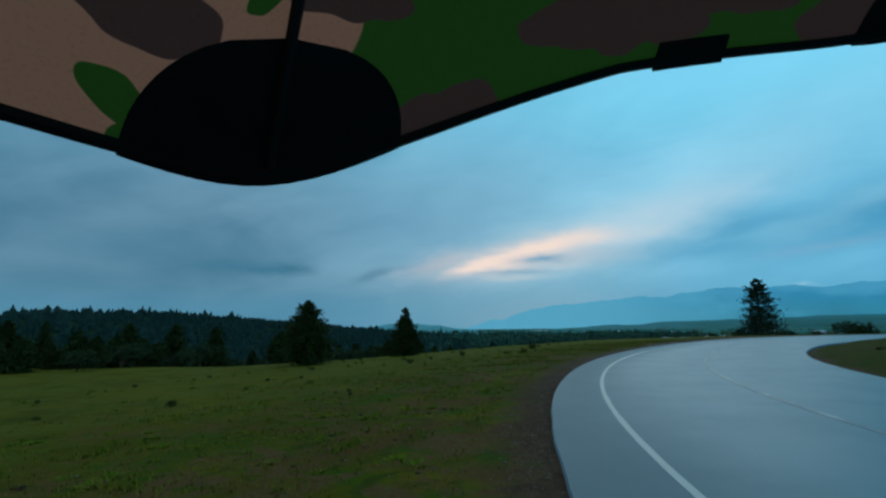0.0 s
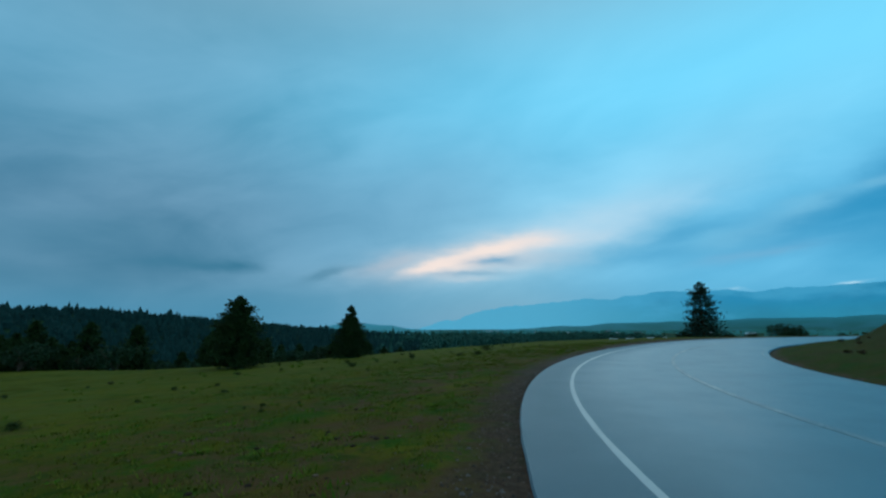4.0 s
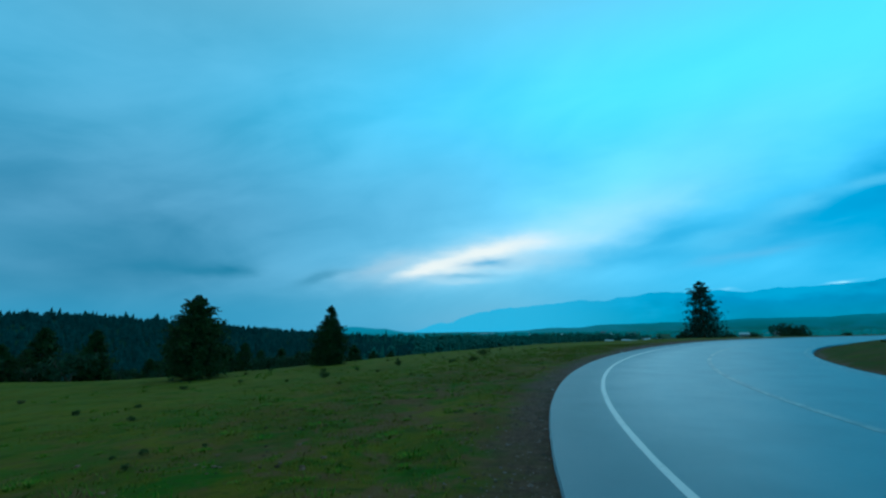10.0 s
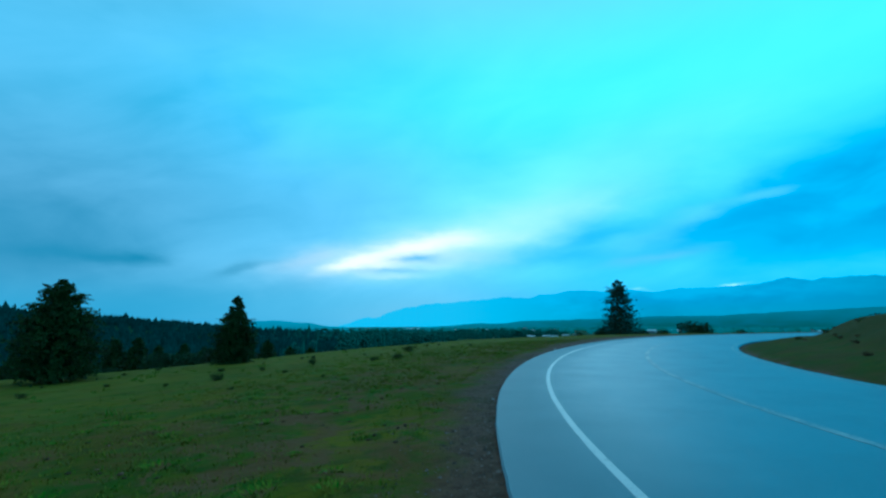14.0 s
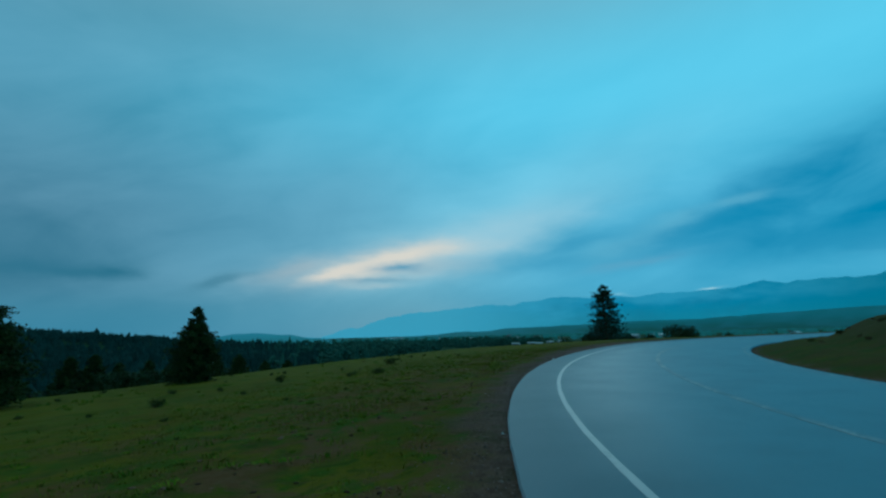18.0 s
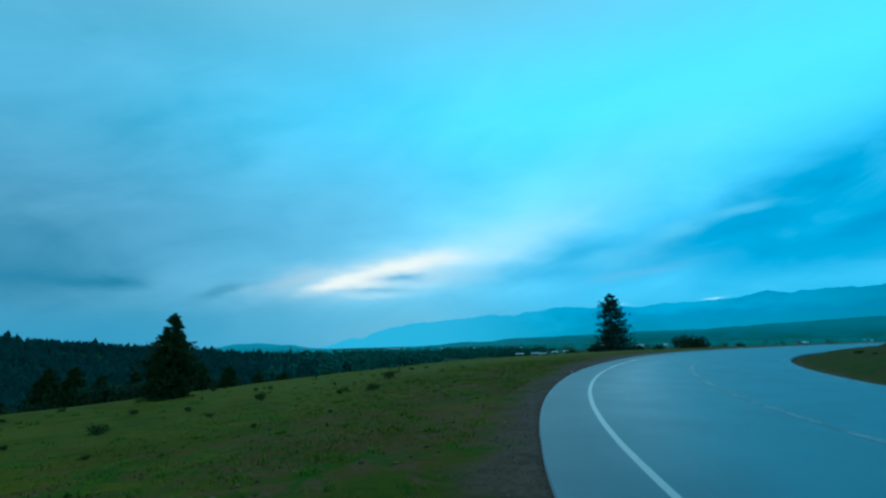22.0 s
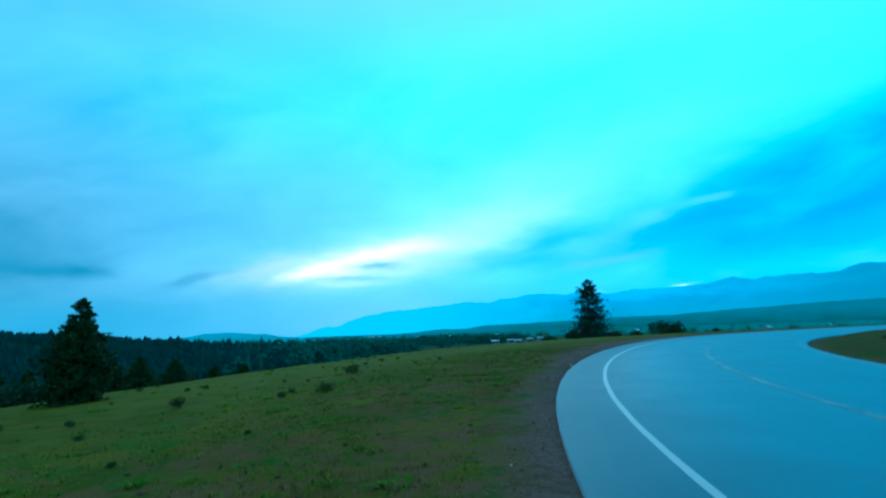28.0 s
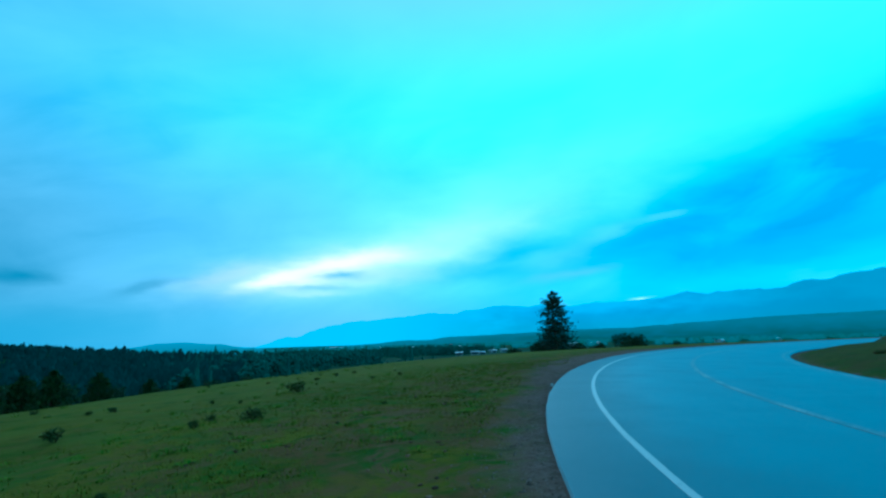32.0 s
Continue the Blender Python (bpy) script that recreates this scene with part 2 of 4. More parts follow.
    bump(n, b, n.m("ADD", n3, n5), 0.7, 0.03)
    return mat


def asphalt_material():
    mat, n, b = material("wet_asphalt", 0.4, 0.75)
    g = n.add("ShaderNodeNewGeometry").outputs["Position"]
    s = n.add("ShaderNodeSeparateXYZ")
    n.put(s.inputs[0], g)
    rx, ry = n.m("SUBTRACT", s.outputs[0], CX), n.m("SUBTRACT", s.outputs[1], CY)
    rad = n.m("SQRT", n.m("ADD", n.m("MULTIPLY", rx, rx), n.m("MULTIPLY", ry, ry)))
    ang = n.m("MULTIPLY", n.m("ARCTAN2", ry, rx), 50.0)
    lanes = n.noise(n.vec(n.m("MULTIPLY", ang, 0.03), n.m("MULTIPLY", rad, 0.9), 0), 1.0, 4, 0.55)
    blot = n.noise(g, 0.55, 6, 0.62)
    grit = n.noise(g, 70.0, 3, 0.8)
    c = n.mix(n.step(lanes, 0.35, 0.65), (0.064, 0.116, 0.152, 1), (0.078, 0.136, 0.174, 1))
    c = n.mix(n.m("MULTIPLY", n.step(blot, 0.45, 0.7), 0.6), c, (0.062, 0.104, 0.134, 1))
    c = n.mix(n.m("MULTIPLY", n.step(grit, 0.58, 0.75), 0.45), c, (0.15, 0.18, 0.20, 1))
    dull = n.step(n.m("ADD", rad, n.m("MULTIPLY", n.m("SUBTRACT", blot, 0.5), 0.5)), R_LINE - 1.7, R_LINE + 0.9)
    c = n.mix(n.m("MULTIPLY", dull, 0.8), c, (0.052, 0.094, 0.122, 1))
    n.put(b.inputs["Base Color"], c)
    wet = n.m("ADD", n.m("MULTIPLY", blot, 0.5), n.m("MULTIPLY", lanes, 0.5))
    n.put(b.inputs["Roughness"], n.m("ADD", n.m("ADD", 0.40, n.m("MULTIPLY", dull, 0.12)), n.m("MULTIPLY", n.step(wet, 0.30, 0.70), 0.07)))
    n.put(b.inputs["Specular IOR Level"], n.m("SUBTRACT", 0.72, n.m("MULTIPLY", dull, 0.20)))
    b.inputs["Specular Tint"].default_value = (0.58, 0.86, 1.0, 1)
    bump(n, b, grit, 0.35, 0.006)
    return mat


def paint_material(name, worn, tone=0.40):
    mat, n, b = material(name, 0.45, 0.45)
    g = n.add("ShaderNodeNewGeometry").outputs["Position"]
    f = n.m("ADD", n.m("MULTIPLY", n.noise(g, 14.0, 5, 0.75), 0.6), n.m("MULTIPLY", n.noise(g, 1.1, 3, 0.6), 0.4))
    n.put(b.inputs["Base Color"], n.mix(n.step(f, worn - 0.1, worn + 0.1), (0.070, 0.112, 0.140, 1), (tone, tone, tone, 1)))
    return mat


M_GROUND, M_ASPHALT = ground_material(), asphalt_material()
M_LINE, M_OLDLINE = paint_material("white_road_paint", 0.36), paint_material("worn_road_paint", 0.53, 0.29)
M_GRAVEL = mottled("gravel", (0.062, 0.040, 0.030, 1), (0.165, 0.112, 0.092, 1), 3.0, 0.9, 0.2, 30, 0.0, 1.0)
M_CLOD = mottled("soil_clods", (0.050, 0.028, 0.018, 1), (0.19, 0.105, 0.066, 1), 2.0, 0.95, 0.1, 25, 0.0, 0.9)
M_BLADE = mottled("grass_blades", (0.088, 0.114, 0.006, 1), (0.172, 0.140, 0.019, 1), 0.5, 0.9, 0.05, 4, 0.0, 0.4)
M_TUSSOCK = mottled("grass_tussock", (0.066, 0.126, 0.005, 1), (0.150, 0.160, 0.014, 1), 0.7, 0.9, 0.05, 5, 0.0, 0.5)
M_SAGE = mottled("low_shrub_leaves", (0.044, 0.056, 0.012, 1), (0.100, 0.100, 0.024, 1), 3.0, 0.85, 0.15, 20, 0.0, 0.6)
M_DEAD = mottled("dry_stalks", (0.060, 0.036, 0.018, 1), (0.16, 0.105, 0.058, 1), 3.0, 0.9, 0.1, 20, 0.0, 0.6)
M_NEEDLE = mottled("pine_needles", (0.014, 0.026, 0.004, 1), (0.048, 0.066, 0.011, 1), 0.8, 0.7, 0.2, 9, 0.0, 0.5)
# the lone pine's needles have distance haze painted in as a bluer green
M_FARNEEDLE = mottled("hazed_pine_needles", (0.018, 0.038, 0.026, 1), (0.048, 0.076, 0.046, 1), 0.5, 0.7, 0.2, 5, 0.0, 0.5)
M_BARK = mottled("pine_bark", (0.045, 0.028, 0.018, 1), (0.13, 0.08, 0.05, 1), 2.5, 0.95, 0.1, 22, 0.02)
M_LEAF = mottled("bush_leaves", (0.018, 0.034, 0.012, 1), (0.044, 0.064, 0.022, 1), 0.6, 0.7, 0.2, 7, 0.0, 0.6)
# both woods' greens hold painted-in bluish haze, paler down in the valley
M_NEARWOODS = mottled("hazed_ridge_conifers", (0.017, 0.036, 0.032, 1), (0.031, 0.057, 0.049, 1), 0.03, 0.95, 0.05, 0.5, 0.0, 0.2)
M_WOODS = mottled("hazed_far_conifers", (0.040, 0.082, 0.062, 1), (0.066, 0.112, 0.076, 1), 0.02, 0.95, 0.05, 0.4, 0.0, 0.2)
M_WALL = mottled("pale_siding", (0.26, 0.27, 0.26, 1), (0.38, 0.39, 0.38, 1), 0.4, 0.7, 0.3, 3)
M_ROOF = mottled("metal_roof", (0.26, 0.29, 0.31, 1), (0.44, 0.47, 0.49, 1), 0.3, 0.45, 0.5, 3)
M_DARKROOF = mottled("dark_shingle_roof", (0.05, 0.05, 0.055, 1), (0.12, 0.11, 0.11, 1), 0.4, 0.85, 0.2, 3)
M_RED = mottled("red_spot_paint", (0.45, 0.04, 0.04, 1), (0.60, 0.08, 0.06, 1), 0.4, 0.6, 0.3, 3)


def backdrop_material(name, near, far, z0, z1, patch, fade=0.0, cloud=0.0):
    """Distance in mist: haze and crest cloud are painted on as glow and colour."""
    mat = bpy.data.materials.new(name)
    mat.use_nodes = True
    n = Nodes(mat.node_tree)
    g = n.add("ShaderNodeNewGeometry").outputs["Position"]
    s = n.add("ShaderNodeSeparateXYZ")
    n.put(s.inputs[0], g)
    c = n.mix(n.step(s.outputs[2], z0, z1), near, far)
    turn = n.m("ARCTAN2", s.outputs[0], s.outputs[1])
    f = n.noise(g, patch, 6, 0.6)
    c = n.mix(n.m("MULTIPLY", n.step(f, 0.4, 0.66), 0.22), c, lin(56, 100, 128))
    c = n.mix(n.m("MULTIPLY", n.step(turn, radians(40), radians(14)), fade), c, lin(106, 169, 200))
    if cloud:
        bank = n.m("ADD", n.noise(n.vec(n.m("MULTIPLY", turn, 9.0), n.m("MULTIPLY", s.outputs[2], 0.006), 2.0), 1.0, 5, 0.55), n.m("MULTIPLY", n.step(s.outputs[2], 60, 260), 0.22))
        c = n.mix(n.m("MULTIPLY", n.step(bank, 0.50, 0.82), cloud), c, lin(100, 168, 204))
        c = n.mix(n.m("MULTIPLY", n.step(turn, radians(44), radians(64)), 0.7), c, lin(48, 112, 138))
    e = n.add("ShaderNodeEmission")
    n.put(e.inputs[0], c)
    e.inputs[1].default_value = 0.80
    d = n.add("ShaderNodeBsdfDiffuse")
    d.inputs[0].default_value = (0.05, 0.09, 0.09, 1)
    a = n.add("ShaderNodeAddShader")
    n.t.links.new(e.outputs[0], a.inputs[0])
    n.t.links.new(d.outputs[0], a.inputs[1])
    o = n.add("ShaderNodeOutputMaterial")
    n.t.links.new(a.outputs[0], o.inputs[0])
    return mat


# far land and groves with the air's haze painted into their glow
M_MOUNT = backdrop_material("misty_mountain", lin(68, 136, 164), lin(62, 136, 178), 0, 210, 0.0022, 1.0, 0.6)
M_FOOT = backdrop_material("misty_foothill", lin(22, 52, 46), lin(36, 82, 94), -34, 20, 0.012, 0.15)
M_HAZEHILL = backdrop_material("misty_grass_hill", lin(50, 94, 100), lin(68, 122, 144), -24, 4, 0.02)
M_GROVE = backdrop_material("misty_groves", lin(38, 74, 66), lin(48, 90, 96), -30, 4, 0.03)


# ---- mesh helpers ----
def link_mesh(name, verts, faces, mat, parent=None, label="", smooth=False):
    me = bpy.data.meshes.new(name)
    me.from_pydata([tuple(v) for v in verts], [], [tuple(f) for f in faces])
    me.materials.append(mat)
    if smooth:
        me.polygons.foreach_set("use_smooth", [True] * len(me.polygons))
    me.update()
    ob = new(name, me)
    if parent is not None:
        ob.parent = parent
    if label:
        tagged(ob, label)
    return ob


def part(name, bm, mat, parent, label=""):
    me = bpy.data.meshes.new(name)
    bm.to_mesh(me)
    bm.free()
    me.materials.append(mat)
    ob = new(name, me)
    ob.parent = parent
    if label:
        tagged(ob, label)
    return ob


def smoothstep(a, b, v):
    u = min(1.0, max(0.0, (v - a) / (b - a)))
    return u * u * (3 - 2 * u)


# ---- the land ----
def tilt(x, y):
    """Height of the road's sloping, banked surface, carried on level past 22 m outside the bend."""
    r = max(0.01, math.hypot(x - CX, y - CY))
    q = min(r, R_OUT + 22.0)
    x, y = CX + (x - CX) * q / r, CY + (y - CY) * q / r
    level = x - 4.0 * math.log1p(math.exp(min(40.0, (x - 26.0) / 4.0)))     # the cross slope ends past the bend
    return 0.0304 * level - 0.0205 * y + 0.026 * (q - R_LINE)


def height(x, y):
    """Ground height: the shape of the land on the tilted base."""
    return tilt(x, y) + relief(x, y)


def relief(x, y):
    """Height over the tilted base. d: metres outside the road's outer edge; phi: degrees round the bend's centre."""
    r = math.hypot(x - CX, y - CY)
    d = r - R_OUT
    phi = math.degrees(math.atan2(y - CY, x - CX))
    if d <= 0 and r >= R_IN:
        return -0.12
    if r < R_IN:
        e = R_IN - r
        return -0.05 + 0.38 * smoothstep(0.3, 2.2, e) + 1.35 * smoothstep(3.0, 6.4, e) + 0.28 * noise.noise((x * 0.35, y * 0.35, 6)) * smoothstep(2.5, 6, e) + 0.06 * noise.noise((x * 0.7, y * 0.7, 3)) * min(1, e) - 0.10 * (e < 0.01)
    near = min(d, 22.0)
    z = -0.03 - 0.040 * max(0.0, near - 1.2)
    drop = 1 - smoothstep(141, 152, phi % 360) if phi > -60 or phi < -179 else 0.0
    far = max(0.0, d - 22.0)
    fall = 0.085 * min(far, 98.0) + (smoothstep(105, 128, phi % 360) * 4.2 * smoothstep(0, 50, far))
    zf = -(drop * fall + (1 - drop) * 0.033 * min(far, 98.0)) - 0.016 * min(max(0.0, far - 98.0), 1300.0) - 0.011 * max(0.0, far - 1400.0)
    z += zf
    # wooded ridge
    q = ((x + 180) * 0.78 + (y - 245) * 0.62) / 175, ((x + 180) * -0.62 + (y - 245) * 0.78) / 75
    z += 24.0 * math.exp(-q[0] ** 2 * (0.9 if q[0] < 0 else 1.45) - q[1] ** 2)
    if d > 0.3:
        amp = min(1.0, d / 6.0) * (0.07 if d < 60 else 0.5)
        z += amp * noise.noise((x * 0.13, y * 0.13, 0)) + 0.03 * min(1, d) * noise.noise((x * 0.9, y * 0.9, 5))
    return z


def build_ground():
    radii = [2, 10, 20, 28, 34, 37, 38.6, 40, 41, 41.8, 42.4, 43, 43.7, 44.4, 45.1, 45.8, 46.5, 47.1, 47.6, R_IN - 0.002, R_IN + 0.002, 50, R_OUT - 0.002, R_OUT + 0.002]
    r, gap = R_OUT, 0.35
    while r < 4900:
        r += gap
        radii.append(r)
        gap = gap * (1.012 if r < R_OUT + 24 else 1.07)
    seg = 420
    verts, faces = [(CX, CY, height(CX, CY))], []
    for rad in radii:
        for i in range(seg):
            a = 2 * math.pi * i / seg
            x, y = CX + rad * math.cos(a), CY + rad * math.sin(a)
            verts.append((x, y, height(x, y)))
    for i in range(seg):
        faces.append((0, 1 + i, 1 + (i + 1) % seg))
    for j in range(len(radii) - 1):
        for i in range(seg):
            a, b = 1 + j * seg + i, 1 + j * seg + (i + 1) % seg
            faces.append((a, a + seg, b + seg, b))
    ob = link_mesh("ground", verts, faces, M_GROUND, smooth=True)
    tagged(ob, "sloping meadow with rough green and dry grass beside a gravel verge", "ground", kind="structure")


build_ground()


def ring(name, r0, r1, z, a0, a1, mat, depth=0.0, rag=0.0, step=0.5, seed=0):
    """A flat band of the bend from angle a0 to a1 (degrees), with skirts of the given depth."""
    n = int(abs(a1 - a0) / step) + 1
    verts, faces = [], []
    for i in range(n + 1):
        a = radians(a0 + (a1 - a0) * i / n)
        w0 = rag * noise.noise((a * 40, seed, 1)) + rag * 0.6 * noise.noise((a * 140, seed, 2))
        w1 = rag * noise.noise((a * 40, seed, 8)) + rag * 0.6 * noise.noise((a * 140, seed, 9))
        c, s = math.cos(a), math.sin(a)
        for rad, zz in ((r0 + w0 - depth * 0.8, z - depth), (r0 + w0, z), (r1 + w1, z), (r1 + w1 + depth * 0.8, z - depth)):
            verts.append((CX + rad * c, CY + rad * s, zz + tilt(CX + rad * c, CY + rad * s)))
    for i in range(n):
        for j in range(3):
            a = i * 4 + j
            faces.append((a, a + 1, a + 5, a + 4))
    return link_mesh(name, verts, faces, mat)


road = ring("road", R_IN, R_OUT, 0.0, 8, 262, M_ASPHALT, 0.07, 0.022, 0.35, 3)
tagged(road, "wet grey asphalt two-lane road curving to one side", "road", kind="structure")
edge_line = ring("edge_line", R_LINE - 0.050, R_LINE + 0.050, 0.005, 8, 262, M_LINE, 0.004, 0.010, 0.25, 5)
tagged(edge_line, "solid white painted line along the road edge", "road marking", kind="structure")
centre_line = ring("centre_line", R_MID - 0.085, R_MID + 0.085, 0.005, 8, 262, M_OLDLINE, 0.004, 0.012, 0.25, 6)
inner_line = ring("inner_edge_line", R_IN + 0.22, R_IN + 0.31, 0.005, 8, 262, M_OLDLINE, 0.004, 0.014, 0.25, 9)
tagged(inner_line, "worn pale line along the inner road edge", "road marking", kind="structure")
tagged(centre_line, "worn pale centre line on wet asphalt", "road marking", kind="structure")


def far_ridge(name, label, outline, dist, base, mat, rough, seed, depth=300.0):
    """A range of far hills: outline gives (azimuth, elevation) in degrees seen from the bend."""
    a0, a1 = outline[0][0], outline[-1][0]
    n = int((a1 - a0) * 5)
    verts, faces = [], []
    for i in range(n + 1):
        a = a0 + (a1 - a0) * i / n
        for (p, e), (q, f) in zip(outline, outline[1:]):
            if p <= a <= q:
                u = (a - p) / (q - p)
                u = u * u * (3 - 2 * u)
                top = e + (f - e) * u
        crest = EYE + dist * math.tan(radians(top)) + rough * noise.fractal((a * 0.35, seed, 0), 1.0, 2.0, 5) + rough * 0.5 * noise.noise((a * 5, seed, 4))
        for kx in range(6):
            u = kx / 5
            rr = dist - depth * (1 - u) * (1 + 0.25 * noise.noise((a * 0.5, u * 2, seed)))
            zz = base + (max(crest, base + 2) - base) * (u ** 1.25)
            verts.append((rr * math.sin(radians(a)), rr * math.cos(radians(a)), zz))
        verts.append(((dist + 60) * math.sin(radians(a)), (dist + 60) * math.cos(radians(a)), base))
    for i in range(n):
        for j in range(6):
            p = i * 7 + j
            faces.append((p, p + 7, p + 8, p + 1))
    ob = link_mesh(name, verts, faces, mat, smooth=True)
    tagged(ob, label, "mountains", kind="structure")
    return ob


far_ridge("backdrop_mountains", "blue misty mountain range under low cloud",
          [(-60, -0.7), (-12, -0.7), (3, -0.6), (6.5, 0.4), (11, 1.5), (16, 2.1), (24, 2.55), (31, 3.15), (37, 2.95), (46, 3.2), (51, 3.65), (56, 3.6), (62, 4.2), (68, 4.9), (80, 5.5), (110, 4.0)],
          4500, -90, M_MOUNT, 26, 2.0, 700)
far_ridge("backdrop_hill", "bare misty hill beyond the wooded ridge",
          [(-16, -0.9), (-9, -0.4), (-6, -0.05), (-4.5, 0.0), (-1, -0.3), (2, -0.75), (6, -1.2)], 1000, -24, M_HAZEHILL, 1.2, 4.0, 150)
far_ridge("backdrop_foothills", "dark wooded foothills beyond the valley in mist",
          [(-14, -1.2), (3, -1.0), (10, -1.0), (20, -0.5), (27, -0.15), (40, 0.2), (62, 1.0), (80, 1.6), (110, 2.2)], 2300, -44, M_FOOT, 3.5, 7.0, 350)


# ---- trees ----
def tube(verts, faces, pts, radii, sides=6):
    """A tapered tube through pts, appended to the lists."""
    base = len(verts)
    for i, (p, r) in enumerate(zip(pts, radii)):
        d = (Vector(pts[min(i + 1, len(pts) - 1)]) - Vector(pts[max(i - 1, 0)])).normalized()
        u = d.cross((0.31, 0.87, 0.2)).normalized()
        v = d.cross(u)
        for s in range(sides):
            a = 2 * math.pi * s / sides
            verts.append(tuple(Vector(p) + (u * math.cos(a) + v * math.sin(a)) * r))
    for i in range(len(pts) - 1):
        for s in range(sides):
            a, b = base + i * sides + s, base + i * sides + (s + 1) % sides
            faces.append((a, b, b + sides, a + sides))


def tuft_of_needles(verts, faces, p, size, rng, count=7, up=0.35):
    """A clump of thin needle blades round p."""
    for _ in range(count):
        d = Vector((rng.gauss(0, 1), rng.gauss(0, 1), rng.gauss(up, 0.8))).normalized()
        u = d.cross((rng.gauss(0, 1), rng.gauss(0, 1), rng.gauss(0, 1))).normalized() * size * 0.20
        a = Vector(p) - d * size * 0.25
        t = Vector(p) + d * size * rng.uniform(0.7, 1.25)
        b = len(verts)
        verts.extend((tuple(a - u * 0.5), tuple(a + d * size * 0.55 + u), tuple(t), tuple(a + d * size * 0.45 - u)))
        faces.append((b, b + 1, b + 2, b + 3))


FULL = ((0.0, 0.72), (0.12, 0.95), (0.3, 1.0), (0.5, 0.84), (0.66, 0.56), (0.8, 0.30), (0.92, 0.14), (1.0, 0.03))
LONE = ((0.0, 0.95), (0.1, 1.0), (0.22, 0.95), (0.36, 0.84), (0.5, 0.78), (0.62, 0.70), (0.75, 0.56), (0.86, 0.38), (0.94, 0.22), (1.0, 0.05))
BROAD = ((0.0, 0.80), (0.14, 1.0), (0.36, 0.99), (0.54, 0.88), (0.69, 0.66), (0.80, 0.45), (0.90, 0.24), (1.0, 0.02))
SHOULDER = ((0.0, 0.84), (0.16, 1.0), (0.44, 0.99), (0.57, 0.86), (0.66, 0.55), (0.78, 0.38), (0.90, 0.22), (1.0, 0.02))


def outline(u, knots):
    """Half width of a pine's crown from its foot (0) to its top (1)."""
    for (p, e), (q, f) in zip(knots, knots[1:]):
        if u <= q:
            return e + (f - e) * (u - p) / (q - p)
    return knots[-1][1]


def pine_meshes(name, h, width, seed, whorls, per, tufts, size, low=0.05, power=0.8, leaders=1, skirt=0.0, gaps=0.12, shape=FULL, needles=None, airy=0.0):
    """A pine of height h: trunk with limbs, and a crown of needle clumps. width: crown's greatest radius."""
    rng = random.Random(seed)
    root = new(name)
    tv, tf, lv, lf, cv, cf = [], [], [], [], [], []
    bend = [(rng.uniform(-0.012, 0.012) * h * i / 6, rng.uniform(-0.012, 0.012) * h * i / 6, h * 0.97 * i / 6 - (0.15 if i == 0 else 0)) for i in range(7)]
    tube(tv, tf, bend, [h * 0.028 * (1 - 0.93 * i / 6) + 0.01 for i in range(7)], 9)
    tops = [(0.0, 0.0, h)]
    for _ in range(leaders - 1):
        a = rng.uniform(0, 6.28)
        tops.append((math.cos(a) * width * 0.34, math.sin(a) * width * 0.34, h * rng.uniform(0.80, 0.9)))
    for lx, ly, lz in tops:
        if lz < h:
            tube(lv, lf, [(0, 0, h * 0.5), (lx * 0.8, ly * 0.8, h * 0.62), (lx, ly, lz * 0.98)], [h * 0.012, h * 0.009, 0.01], 5)
        for i in range(whorls):
            u = (i + rng.uniform(0, 0.6)) / whorls
            z = lz * (low + (0.995 - low) * u)
            if lz < h and z < h * 0.52:
                continue
            reach = width * outline(u, shape) ** power * (0.55 if lz < h else 1.0) + size * 0.12
            reach *= 1 + skirt * max(0.0, 0.22 - u) * 4
            start = rng.uniform(0, 6.28)
            for j in range(per):
                if rng.random() < gaps + airy * smoothstep(0.48, 0.82, u):
                    continue
                a = start + 6.283 * j / per + rng.uniform(-0.35, 0.35)
                ln = reach * rng.uniform(0.62, 1.12) * (1 + 0.30 * noise.noise((math.cos(a) * 1.4, math.sin(a) * 1.4, u * 5 + seed)))
                lift = smoothstep(0.25, 0.95, u)
                rise = ln * (rng.uniform(-0.26, 0.10) * (1 - lift) + rng.uniform(0.0, 0.55) * lift)
                p0 = Vector((lx * min(1, u * 1.2), ly * min(1, u * 1.2), z))
                p1 = p0 + Vector((math.cos(a) * ln, math.sin(a) * ln, rise))
                mid = p0.lerp(p1, 0.5) - Vector((0, 0, ln * 0.05))
                tube(lv, lf, [tuple(p0), tuple(mid), tuple(p1)], [h * 0.0045 * (1.2 - u), h * 0.003, 0.006], 4)
                for q in range(tufts):
                    s = 0.30 + 0.72 * (q + rng.random()) / tufts
                    p = p0.lerp(p1, s) + Vector((rng.gauss(0, 0.09) * ln, rng.gauss(0, 0.09) * ln, rng.gauss(0.02, 0.07) * ln))
                    tuft_of_needles(cv, cf, p, size * rng.uniform(0.7, 1.25) * (0.75 + 0.45 * (1 - u)), rng)
        for q in range(7):
            tuft_of_needles(cv, cf, (lx, ly, lz - q * size * 0.5), size * (0.3 + 0.06 * q), rng, 6, 1.2)
    link_mesh("trunk", tv, tf, M_BARK, root, smooth=True)
    tagged(link_mesh("branchwork", lv, lf, M_BARK, root), kind="stuff")
    tagged(link_mesh("crown", cv, cf, needles or M_NEEDLE, root), kind="stuff")
    return root


def stand(ob, x, y, turn=0.0, scale=1.0, sink=0.0):
    ob.matrix_basis = pose(x, y, height(x, y) - sink, 0, 0, turn) @ Matrix.Scale(scale, 4)
    return ob


